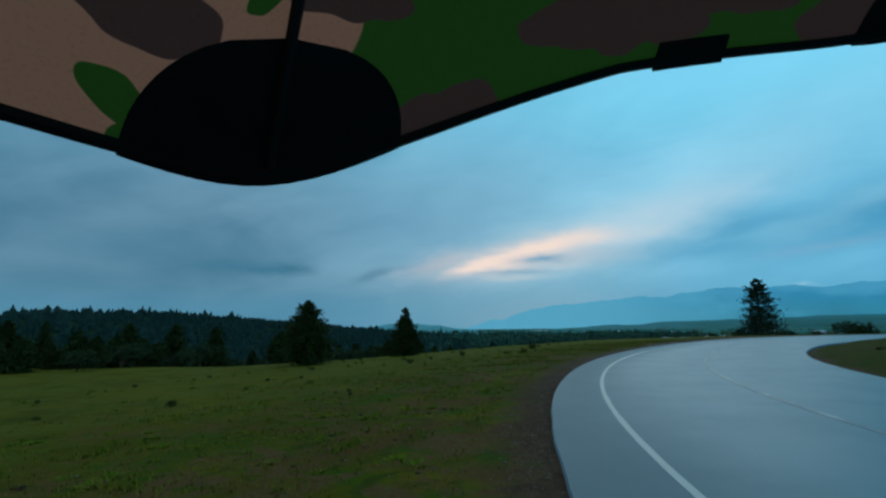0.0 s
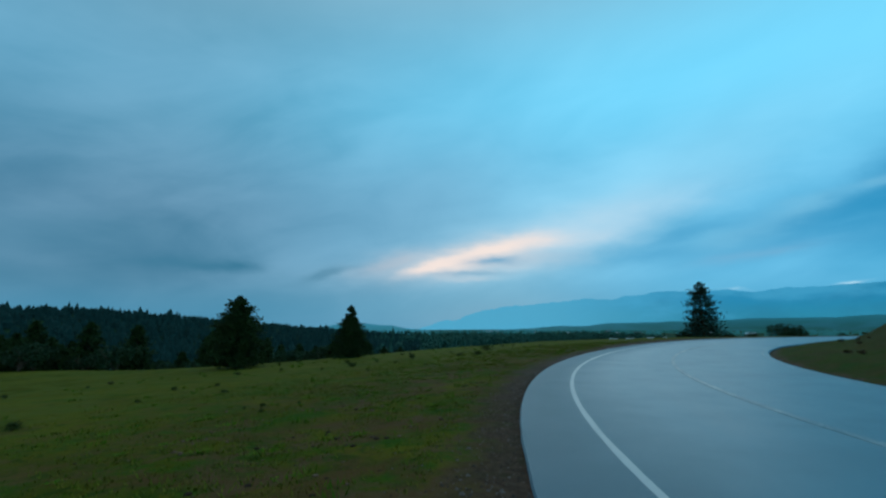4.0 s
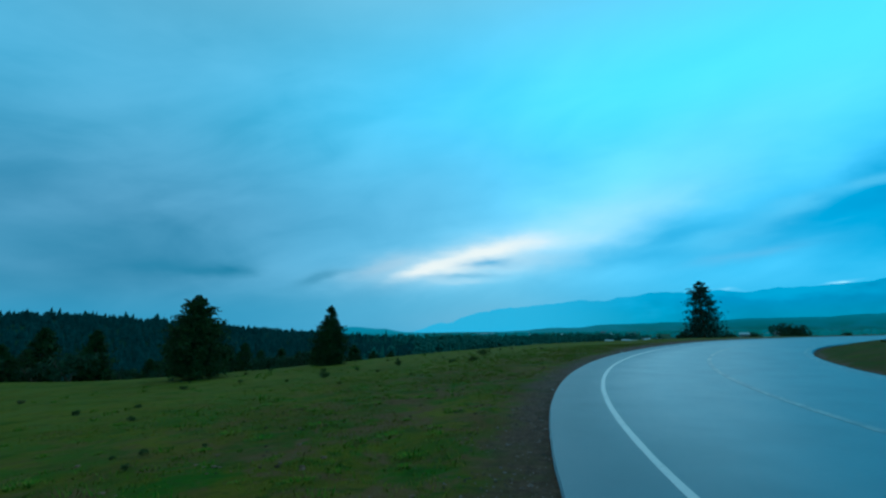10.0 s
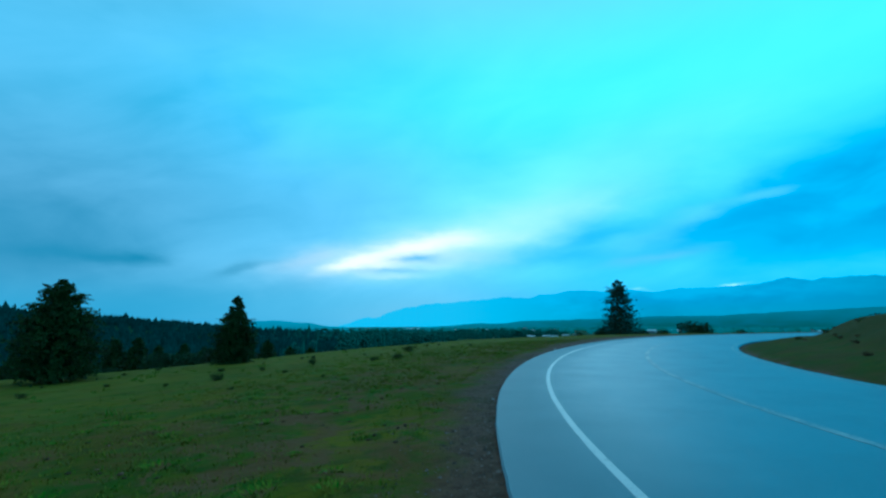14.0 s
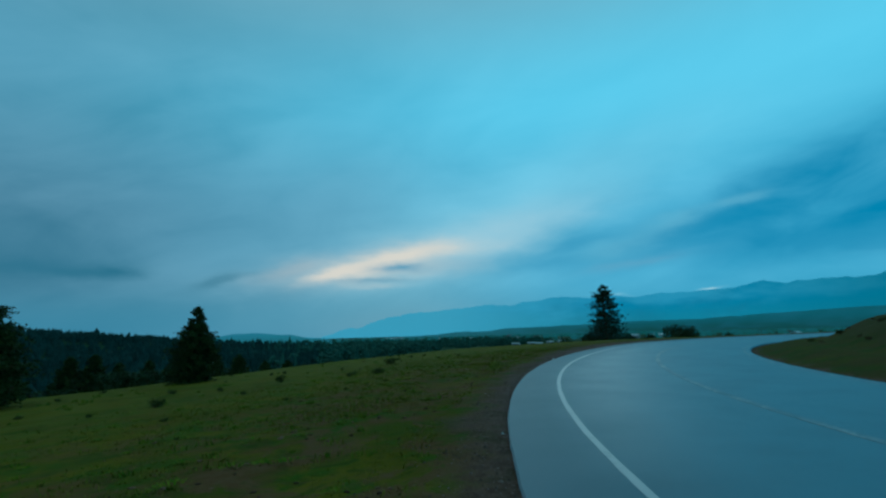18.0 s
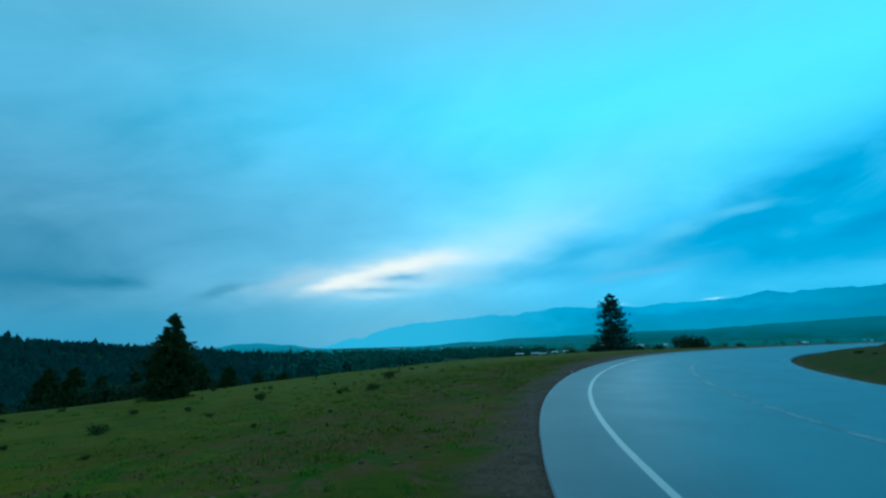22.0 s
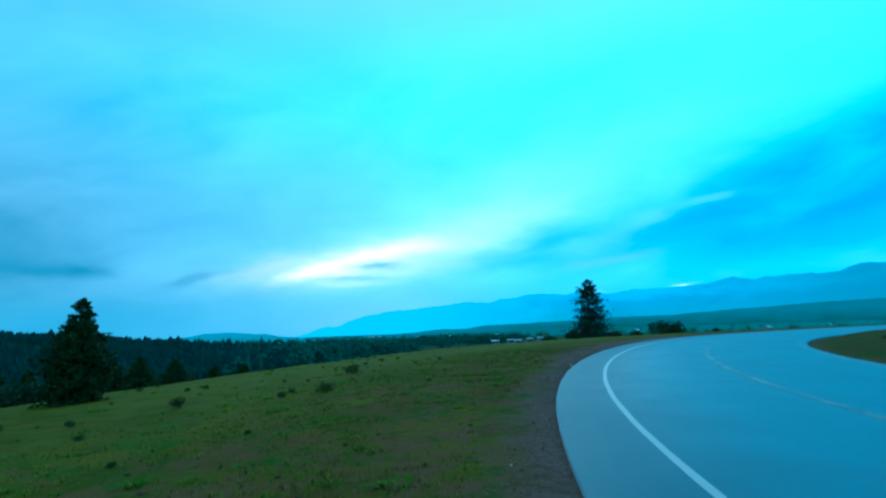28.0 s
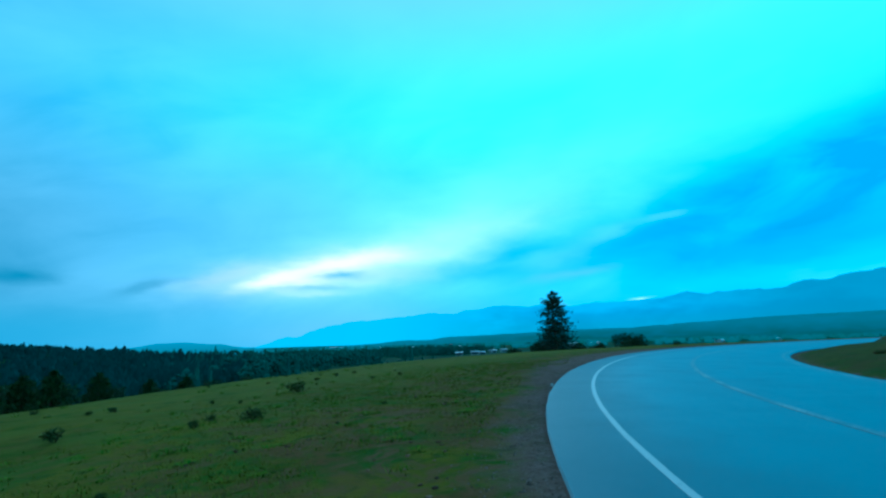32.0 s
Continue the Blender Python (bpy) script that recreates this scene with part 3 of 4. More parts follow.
def copy_at(ob, x, y, turn, scale):
    c = copy_thing(ob, pose(x, y, height(x, y), 0, 0, turn))
    c.scale = (scale, scale, scale)
    return c


LONE_H = 16.9
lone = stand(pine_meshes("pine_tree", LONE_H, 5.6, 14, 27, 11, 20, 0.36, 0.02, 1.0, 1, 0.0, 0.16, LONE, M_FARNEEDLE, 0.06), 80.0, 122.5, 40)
tagged(lone, "tall lone pine with layered branches beyond the road", "tree")
t1 = stand(pine_meshes("pine_tree", 4.75, 1.8, 21, 34, 14, 22, 0.13, 0.05, 1.0, 3, 0.0, 0.05, BROAD, None, 0.36), -10.2, 36.2, 10)
tagged(t1, "broad bushy young pine standing in the meadow", "tree")
t2 = stand(pine_meshes("pine_tree", 4.25, 1.20, 33, 32, 14, 20, 0.12, 0.02, 1.0, 1, 0.0, 0.07, SHOULDER, None, 0.36), -3.45, 42.9, 75)
tagged(t2, "narrow dense young pine standing in the meadow", "tree")

# the edge of the wood beyond the meadow
dark = pine_meshes("pine_tree", 7.0, 2.5, 41, 18, 8, 9, 0.40, 0.04, 0.8, 1, 0.2, 0.08)
tall = pine_meshes("pine_tree", 10.5, 2.3, 52, 22, 7, 8, 0.46, 0.08, 0.9, 1, 0.1, 0.15)
small = pine_meshes("pine_tree", 3.6, 1.7, 63, 14, 8, 8, 0.26, 0.03, 0.8, 2, 0.2, 0.05)
kinds = ((dark, "dark full pine at the edge of the wood"), (tall, "tall slender pine at the edge of the wood"), (small, "low bushy young pine at the meadow's far side"))
rng = random.Random(5)
# a ragged belt of full young pines along the meadow's far side
more = [(-46.0 + 1.15 * i + rng.uniform(-0.5, 0.5), rng.uniform(58, 84), rng.choice((0, 0, 2)), rng.uniform(0.5, 0.78)) for i in range(25)]
more += [(-13.6, 66, 0, 0.62), (-12.2, 70, 0, 0.55), (-10.4, 74, 0, 0.6), (-15.4, 69, 0, 0.7), (-7.4, 80, 0, 0.55), (-5.6, 86, 0, 0.5)]
first = {0: True, 1: True, 2: True}
for i, (azm, rr, which, sc) in enumerate((
        (-42, 66, 0, 0.7), (-39.5, 74, 1, 0.55), (-37, 60, 2, 1.0), (-35.5, 78, 0, 0.8), (-33, 66, 0, 0.8), (-31.5, 82, 0, 0.9), (-29, 62, 0, 0.78),
        (-27, 80, 1, 0.6), (-25.5, 72, 0, 0.7), (-23.5, 84, 0, 0.75), (-21.5, 78, 1, 0.5), (-19.5, 86, 0, 0.65), (-44.5, 60, 0, 0.75), (-47, 70, 1, 0.6),
        (-50, 64, 0, 0.8), (-54, 72, 1, 0.7), (-59, 66, 0, 0.9), (-16.5, 95, 2, 1.1), (-14, 104, 0, 0.7), (-34, 58, 2, 0.9), (-41, 57, 2, 0.8), (-11.5, 110, 2, 1.3), (-4.8, 60, 2, 0.66), (-3.0, 63.5, 2, 0.6), (-6.6, 62.5, 2, 0.72), (-1.2, 74, 2, 0.6), (0.6, 82, 2, 0.7), (-8.6, 70, 2, 0.85), *more)):
    x, y = rr * math.sin(radians(azm)), rr * math.cos(radians(azm))
    ob, label = kinds[which]
    if first[which]:
        first[which] = False
        stand(ob, x, y, rng.uniform(0, 360), sc)
        tagged(ob, label, "tree", "pines at the wood's edge")
    else:
        copy_at(ob, x, y, rng.uniform(0, 360), sc)


def bush_meshes(name, w, h, seed, count, leaf, mat, stem=True):
    """A rounded leafy bush: stems and clumps of small leaves with an uneven outline."""
    rng = random.Random(seed)
    root = new(name)
    sv, sf, cv, cf = [], [], [], []
    for i in range(7):
        a = rng.uniform(0, 6.28)
        tube(sv, sf, [(0, 0, -0.05), (math.cos(a) * w * 0.2, math.sin(a) * w * 0.2, h * 0.4), (math.cos(a) * w * 0.38, math.sin(a) * w * 0.38, h * 0.75)], [w * 0.02, w * 0.014, w * 0.004], 4)
    lobes = [(rng.uniform(-0.32, 0.32) * w, rng.uniform(-0.32, 0.32) * w, h * rng.uniform(0.3, 0.62), rng.uniform(0.24, 0.36)) for _ in range(7)]
    for i in range(count):
        lx, ly, lz, lr = rng.choice(lobes)
        d = Vector((rng.gauss(0, 1), rng.gauss(0, 1), rng.gauss(0, 1))).normalized() * (rng.random() ** 0.4)
        p = (lx + d.x * lr * w, ly + d.y * lr * w, max(0.03 * h, lz + d.z * lr * h * 1.1))
        tuft_of_needles(cv, cf, p, leaf * rng.uniform(0.6, 1.3), rng, 4, 0.2)
    tagged(link_mesh("branchwork", sv, sf, M_BARK, root), kind="stuff")
    tagged(link_mesh("crown" if w > 2 else "foliage", cv, cf, mat, root), kind="stuff")
    return root


bush = tagged(stand(bush_meshes("bush", 8.6, 5.6, 71, 2600, 0.42, M_LEAF), 97.5, 115.3, 0), "rounded dark leafy bush on the slope beyond the road", "bush")
low_bush = tagged(stand(bush_meshes("bush", 4.6, 4.0, 72, 1100, 0.34, M_LEAF), 91, 119.4, 0), "small upright leafy bush beyond the road", "bush", "bushes beyond the road")
for x, y, s in ((71, 127.5, 0.9), (104, 107, 0.7), (75.8, 124.5, 1.1), (85, 120.5, 1.0)):
    copy_at(low_bush, x, y, x * 7, s)

edge_bush = tagged(stand(bush_meshes("bush", 3.2, 2.3, 73, 520, 0.22, M_LEAF), -30, 47, 0), "low dark leafy bush at the far edge of the meadow", "bush", "bushes at the meadow's edge")
for azm, rr, sc in ((-37, 52, 0.9), (-33.5, 54, 1.1), (-29, 57, 0.8), (-26.5, 55, 1.2), (-23, 60, 1.0), (-20, 58, 0.8), (-17.5, 64, 1.1), (-15, 66, 0.9), (-12, 64, 1.2), (-10.2, 63, 1.0),
                    (-8.2, 66, 1.3), (-6.0, 68, 1.1), (-3.5, 71, 0.9), (-44, 50, 1.0), (-49, 52, 1.2), (-55, 50, 1.0), (-1.0, 88, 1.0), (2.0, 96, 1.1), (4.5, 104, 0.9)):
    copy_at(edge_bush, rr * math.sin(radians(azm)), rr * math.cos(radians(azm)), azm * 13, sc)


# ---- far woods: one mass ----
def far_woods():
    rng = random.Random(8)
    verts, faces = [], []

    def conifer(x, y, z, h, r):
        lean = rng.uniform(-0.02, 0.02) * h
        blunt = rng.uniform(0.12, 0.19)
        for j in range(5):
            zb, zt = z + h * (0.02 + 0.17 * j), z + h * min(1.0, 0.40 + 0.17 * j)
            rad = r * (1 - blunt * j)
            b = len(verts)
            for s in range(7):
                a = 6.283 * s / 7 + rng.uniform(-0.3, 0.3)
                q = rad * rng.uniform(0.65, 1.15)
                verts.append((x + q * math.cos(a), y + q * math.sin(a), zb - h * 0.06 * rng.random()))
            verts.append((x + lean * j / 4, y + lean * j / 4, zt))
            for s in range(7):
                faces.append((b + s, b + (s + 1) % 7, b + 7))

    def round_tree(x, y, z, h, r):
        for j in range(24):
            zz = rng.uniform(0.0, 0.95)
            spread = r * 0.62 * math.sqrt(max(0.05, 1 - zz))
            cx, cy, cz = x + rng.gauss(0, spread), y + rng.gauss(0, spread), z + h * zz
            q = r * rng.uniform(0.12, 0.27)
            b = len(verts)
            for zz, f in ((-0.8, 0.55), (-0.1, 1.0), (0.6, 0.75)):
                for s in range(6):
                    a = 6.283 * s / 6
                    g = f * rng.uniform(0.75, 1.2)
                    verts.append((cx + q * g * math.cos(a), cy + q * g * math.sin(a), cz + q * zz))
            verts.append((cx, cy, cz + q))
            for lv in (0, 6):
                for s in range(6):
                    faces.append((b + lv + s, b + lv + (s + 1) % 6, b + lv + 6 + (s + 1) % 6, b + lv + 6 + s))
            for s in range(6):
                faces.append((b + 12 + s, b + 12 + (s + 1) % 6, b + 18))

    # ridge, its foot and the belt behind the meadow
    for _ in range(12500):
        a = rng.uniform(-66, 3)
        rr = 95 + 330 * rng.random() ** 0.8
        if a > -14 and rr < 150:
            continue
        x, y = rr * math.sin(radians(a)), rr * math.cos(radians(a))
        if noise.noise((x * 0.03, y * 0.03, 2)) < -0.30 and rr > 260 and rng.random() < 0.6:
            continue
        h = rng.uniform(1.9, 3.4) if rr < 150 else rng.uniform(2.8, 4.6)
        if rr > 150 and rng.random() < 0.05:
            h *= rng.uniform(1.3, 1.6)
        conifer(x, y, height(x, y) - 0.2, h, h * rng.uniform(0.30, 0.58))
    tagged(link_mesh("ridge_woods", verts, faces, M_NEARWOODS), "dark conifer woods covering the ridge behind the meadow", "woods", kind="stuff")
    verts.clear()
    faces.clear()
    # uneven groups of trees in the valley
    for c in range(118):
        a = rng.uniform(-3, 26) if c < 70 else rng.uniform(4, 27)
        rr = rng.uniform(130, 430) + max(0, a) * 9
        wide = rng.uniform(4, 17)
        tallest = rng.uniform(3.5, 8.5)
        for _ in range(int(rng.uniform(6, 24))):
            x, y = rr * math.sin(radians(a)) + rng.gauss(0, wide), rr * math.cos(radians(a)) + rng.gauss(0, wide * 0.6)
            h = tallest * rng.uniform(0.45, 1.0)
            if rng.random() < (0.75 if a < 2 else 0.3):
                conifer(x, y, height(x, y) - 0.2, h * 1.15, h * rng.uniform(0.2, 0.3))
            else:
                round_tree(x, y, height(x, y) - 0.2, h * 0.85, h * rng.uniform(0.4, 0.6))
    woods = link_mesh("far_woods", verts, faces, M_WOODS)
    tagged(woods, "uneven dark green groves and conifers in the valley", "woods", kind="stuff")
    verts, faces = [], []
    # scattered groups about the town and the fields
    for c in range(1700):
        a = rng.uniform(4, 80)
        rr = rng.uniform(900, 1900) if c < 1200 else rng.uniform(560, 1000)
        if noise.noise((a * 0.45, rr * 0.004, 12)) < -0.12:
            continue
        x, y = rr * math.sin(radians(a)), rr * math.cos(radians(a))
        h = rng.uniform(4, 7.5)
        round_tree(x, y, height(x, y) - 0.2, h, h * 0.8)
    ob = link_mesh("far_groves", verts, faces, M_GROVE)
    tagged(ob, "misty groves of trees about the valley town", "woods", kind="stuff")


far_woods()


# ---- the town in the valley ----
def house_meshes(w, l, h, rise, wall, roof):
    root = new("house")
    bm = bmesh.new()
    vs = [bm.verts.new(p) for p in ((-w / 2, -l / 2, -0.6), (w / 2, -l / 2, -0.6), (w / 2, l / 2, -0.6), (-w / 2, l / 2, -0.6),
                                    (-w / 2, -l / 2, h), (w / 2, -l / 2, h), (w / 2, l / 2, h), (-w / 2, l / 2, h), (0, -l / 2, h + rise * 0.93), (0, l / 2, h + rise * 0.93))]
    for f in ((0, 1, 5, 8, 4), (1, 2, 6, 5), (2, 3, 7, 9, 6), (3, 0, 4, 7)):
        bm.faces.new([vs[i] for i in f])
    part("wall", bm, wall, root)
    bm = bmesh.new()
    o = 0.5
    prof = ((-w / 2 - o, h - rise * 0.12), (0, h + rise), (w / 2 + o, h - rise * 0.12), (w / 2 + o, h - rise * 0.12 + 0.25), (0, h + rise + 0.25), (-w / 2 - o, h - rise * 0.12 + 0.25))
    a = [bm.verts.new((x, -l / 2 - o, z)) for x, z in prof]
    b = [bm.verts.new((x, l / 2 + o, z)) for x, z in prof]
    for i in range(6):
        bm.faces.new((a[i], a[(i + 1) % 6], b[(i + 1) % 6], b[i]))
    bm.faces.new(a[::-1])
    bm.faces.new(b)
    part("roof", bm, roof, root)
    for sx in (-1, 1):
        for yy in (-0.28, 0.0, 0.28):
            bm = bmesh.new()
            bmesh.ops.create_cube(bm, size=1)
            bmesh.ops.scale(bm, vec=(0.12, 1.4, 1.3), verts=bm.verts)
            bmesh.ops.translate(bm, vec=(sx * w / 2, yy * l, h * 0.55), verts=bm.verts)
            part("window", bm, M_DARKROOF, root)
    return root


far_house = house_meshes(6, 9, 2.6, 1.6, M_WALL, M_ROOF)
dark_house = house_meshes(6, 8, 2.6, 1.9, M_WALL, M_DARKROOF)
trailer = house_meshes(2.4, 4.2, 1.7, 0.4, M_WALL, M_ROOF)
# the hall's roof colour is dulled to blue-grey, haze painted in
hall = house_meshes(24, 40, 5.0, 1.8, M_DARKROOF, mottled("hazed_metal_roof", (0.20, 0.24, 0.26, 1), (0.28, 0.32, 0.34, 1), 0.3, 0.6, 0.3, 3))
# small red building added to stand in for a distant red light
red_spot = house_meshes(9, 12, 4.2, 2.8, M_RED, M_DARKROOF)
rng = random.Random(17)


def settle(ob, azm, rr, turn, label, group=""):
    x, y = rr * math.sin(radians(azm)), rr * math.cos(radians(azm))
    ob.matrix_basis = pose(x, y, height(x, y), 0, 0, turn)
    return tagged(ob, label, "house", group)


settle(far_house, 20, 820, 30, "small pale house with a metal roof in the valley", "houses in the valley")
settle(dark_house, 24, 900, 70, "small pale house with a dark roof in the valley", "houses in the valley")
settle(trailer, 24.6, 335, 60, "long white mobile home below the meadow", "row of mobile homes")
settle(hall, 11.0, 1150, 80, "long white hall with a flat-pitched roof in the valley")
settle(red_spot, 24.4, 700, 20, "small red block standing in for a red light in the valley")
for i, (azm, rr) in enumerate(((26.3, 340), (27.1, 346), (28.4, 372), (29.6, 392))):
    x, y = rr * math.sin(radians(azm)), rr * math.cos(radians(azm))
    copy_thing(trailer, pose(x, y, height(x, y), 0, 0, 70 + 9 * i))
for i in range(26):
    azm, rr = rng.choice((rng.uniform(14, 34), rng.uniform(8, 62))), rng.uniform(620, 1350)
    x, y = rr * math.sin(radians(azm)), rr * math.cos(radians(azm))
    copy_thing(rng.choice((far_house, far_house, dark_house)), pose(x, y, height(x, y), 0, 0, rng.uniform(0, 180)))


# ---- meadow: shrubs, grass, gravel ----
def polar(phi, d):
    a = radians(phi)
    return CX + (R_OUT + d) * math.cos(a), CY + (R_OUT + d) * math.sin(a)


shrubs = [bush_meshes("shrub", 0.52, 0.34, 80 + i, 130, 0.075, M_SAGE) for i in range(3)] + [bush_meshes("shrub", 0.5, 0.22, 90, 70, 0.08, M_DEAD)]
names = ("low dark green sage shrub in the meadow grass", "low dark green sage shrub in the meadow grass", "low dark green sage shrub in the meadow grass", "dry brown tussock in the meadow grass")
for ob, label in zip(shrubs, names):
    tagged(ob, label, "shrub", "shrubs in the meadow")
rng = random.Random(29)
spots = [(7.8, 43.0, 1.5, 0), (1.37, 36.2, 1.0, 1), (5.7, 35.3, 1.0, 2), (-2.2, 30.0, 0.9, 0)]
for _ in range(80):
    d = rng.uniform(2.6, 21)
    x, y = polar(rng.uniform(128, 184), d)
    spots.append((x, y, rng.uniform(0.25, 0.65) * (0.5 if d < 8 else 1.0), rng.choice((0, 1, 2, 2, 3))))
for _ in range(30):
    x, y = polar(rng.uniform(126, 160), -9.0 - rng.uniform(2.6, 7.5))
    spots.append((x, y, rng.uniform(0.35, 0.8), rng.choice((0, 3, 3, 3))))
used = set()
for x, y, s, w in spots:
    if w in used:
        copy_at(shrubs[w], x, y, rng.uniform(0, 360), s)
    else:
        used.add(w)
        stand(shrubs[w], x, y, rng.uniform(0, 360), s)


def grass_stuff():
    rng = random.Random(31)
    verts, faces = [], []
    for i in range(44000):
        d = 1.2 + 19 * rng.random() ** 1.7
        x, y = polar(rng.uniform(124, 186), d)
        thick = noise.noise((x * 0.35, y * 0.35, 4))
        if d < 2.6 and rng.random() < 0.75 or thick < -0.28 or rng.random() < smoothstep(5.0, 14.0, d):
            continue
        z = height(x, y)
        h = rng.uniform(0.012, 0.04) * (1.25 + thick)
        for _ in range(4):
            a, ln = rng.uniform(0, 6.28), rng.uniform(0.6, 1.8) * h
            bx, by = x + rng.gauss(0, 0.07), y + rng.gauss(0, 0.07)
            w = 0.010 + 0.0006 * d
            b = len(verts)
            px, py = -math.sin(a) * w, math.cos(a) * w
            verts.extend(((bx - px, by - py, z - 0.02), (bx + px, by + py, z - 0.02), (bx + math.cos(a) * ln, by + math.sin(a) * ln, z + h)))
            faces.append((b, b + 1, b + 2))
    ob = link_mesh("meadow_grass", verts, faces, M_BLADE)
    tagged(ob, "short rough meadow grass, green with dry straw", "grass", kind="stuff")


grass_stuff()


def tussock_stuff():
    rng = random.Random(43)
    verts, faces = [], []
    for i in range(700):
        d = 1.9 + 20 * rng.random() ** 1.7
        x, y = polar(rng.uniform(124, 184), d)
        if noise.noise((x * 0.5, y * 0.5, 9)) < -0.05:
            continue
        z, size = height(x, y), rng.uniform(0.06, 0.16) * (1.7 if rng.random() < 0.15 else 1.0)
        for _ in range(22):
            a = rng.uniform(0, 6.28)
            bx, by = x + rng.gauss(0, size * 0.6), y + rng.gauss(0, size * 0.6)
            h, ln, w = size * rng.uniform(0.35, 0.9), size * rng.uniform(0.2, 0.8), 0.008 + 0.0006 * d
            px, py = -math.sin(a) * w, math.cos(a) * w
            b = len(verts)
            verts.extend(((bx - px, by - py, z - 0.02), (bx + px, by + py, z - 0.02), (bx + math.cos(a) * ln, by + math.sin(a) * ln, z + h)))
            faces.append((b, b + 1, b + 2))
    # leafy green clumps near the verge
    for i in range(300):
        d = 1.7 + 8.5 * rng.random() ** 1.2
        x, y = polar(rng.uniform(124, 184), d)
        z, size = height(x, y), rng.uniform(0.10, 0.28)
        for _ in range(70):
            a = rng.uniform(0, 6.28)
            q = size * math.sqrt(rng.random())
            bx, by = x + q * math.cos(a), y + q * math.sin(a)
            h, ln, w = size * rng.uniform(0.12, 0.36) * (1.15 - q / size), size * rng.uniform(0.15, 0.5), rng.uniform(0.010, 0.022)
            px, py = -math.sin(a) * w, math.cos(a) * w
            b = len(verts)
            verts.extend(((bx - px, by - py, z - 0.02), (bx + px, by + py, z - 0.02), (bx + math.cos(a) * ln, by + math.sin(a) * ln, z + h)))
            faces.append((b, b + 1, b + 2))
    ob = link_mesh("grass_tussocks", verts, faces, M_TUSSOCK)
    tagged(ob, "green grass tussocks scattered over the meadow", "grass", kind="stuff")


tussock_stuff()


def gravel_stuff():
    rng = random.Random(37)
    verts, faces = [], []
    for i in range(9000):
        d = abs(rng.gauss(0.0, 0.6)) + 0.06
        inside = rng.random() < 0.12
        x, y = polar(rng.uniform(126, 186), -9.05 - d * 0.5 if inside else d)
        z = height(x, y)
        s = rng.uniform(0.006, 0.02) * (2.0 if rng.random() < 0.05 else 1.0)
        b = len(verts)
        a0 = rng.uniform(0, 6.28)
        for j in range(5):
            a = a0 + 6.283 * j / 5
            q = s * rng.uniform(0.7, 1.3)
            verts.append((x + q * math.cos(a), y + q * math.sin(a), z - 0.003))
        verts.append((x, y, z + s * rng.uniform(0.6, 1.0)))
        for j in range(5):
            faces.append((b + j, b + (j + 1) % 5, b + 5))
    ob = link_mesh("verge_gravel", verts, faces, M_GRAVEL)
    tagged(ob, "loose brown and grey gravel along the road edge", "gravel", kind="stuff")


gravel_stuff()


def clod_stuff():
    """Broken clods of soil and small stones on the bare patches beside the verge."""
    rng = random.Random(61)
    verts, faces = [], []
    for i in range(1500):
        x, y = polar(rng.uniform(124, 186), 1.4 + 5.5 * rng.random() ** 1.3)
        if noise.noise((x * 0.6, y * 0.6, 21)) < 0.0:
            continue
        z, s, flat = height(x, y), rng.uniform(0.012, 0.05), rng.uniform(0.35, 0.8)
        a0, b = rng.uniform(0, 6.28), len(verts)
        for zz, f in ((-0.01, 1.0), (s * flat * 0.6, 0.85)):
            for j in range(6):
                a = a0 + 6.283 * j / 6
                q = s * f * rng.uniform(0.7, 1.3)
                verts.append((x + q * math.cos(a), y + q * 0.75 * math.sin(a), z + zz))
        verts.append((x, y, z + s * flat))
        for j in range(6):
            k2 = (j + 1) % 6
            faces.append((b + j, b + k2, b + 6 + k2, b + 6 + j))
            faces.append((b + 6 + j, b + 6 + k2, b + 12))
    tagged(link_mesh("soil_clods", verts, faces, M_CLOD), "brown clods of soil and stones on bare meadow patches", "soil", kind="stuff")


clod_stuff()


stone_v, stone_f = [], []
rng = random.Random(3)
for i, zz in enumerate((-0.02, 0.03, 0.075)):
    for s in range(7):
        a = 6.283 * s / 7
        q = (0.045, 0.05, 0.03)[i] * rng.uniform(0.8, 1.2)
        stone_v.append((q * math.cos(a), q * 0.8 * math.sin(a), zz + rng.uniform(-0.008, 0.008)))
for i in range(2):
    for s in range(7):
        stone_f.append((i * 7 + s, i * 7 + (s + 1) % 7, i * 7 + 7 + (s + 1) % 7, i * 7 + 7 + s))
stone_f.append(tuple(range(14, 21)))
stone = link_mesh("stone", stone_v, stone_f, mottled("pale_stone", (0.30, 0.29, 0.28, 1), (0.46, 0.45, 0.43, 1), 20, 0.85, 0.2, 90, 0.004))
stone.matrix_basis = pose(14.5, 34.6, height(14.5, 34.6), 0, 0, 20)
tagged(stone, "small pale stone on the gravel beside the asphalt", "stone", "stones on the verge")
for x, y, size in ((2.44, 10.9, 0.9), (2.30, 10.1, 1.2), (2.2, 9.8, 0.7), (5.2, 19.78, 0.8), (3.68, 15.2, 0.8), (6.78, 24.46, 0.6)):
    c = copy_thing(stone, pose(x, y, height(x, y), 0, 0, x * 90))
    c.scale = (size * 0.6, size * 0.75, size * 0.4)


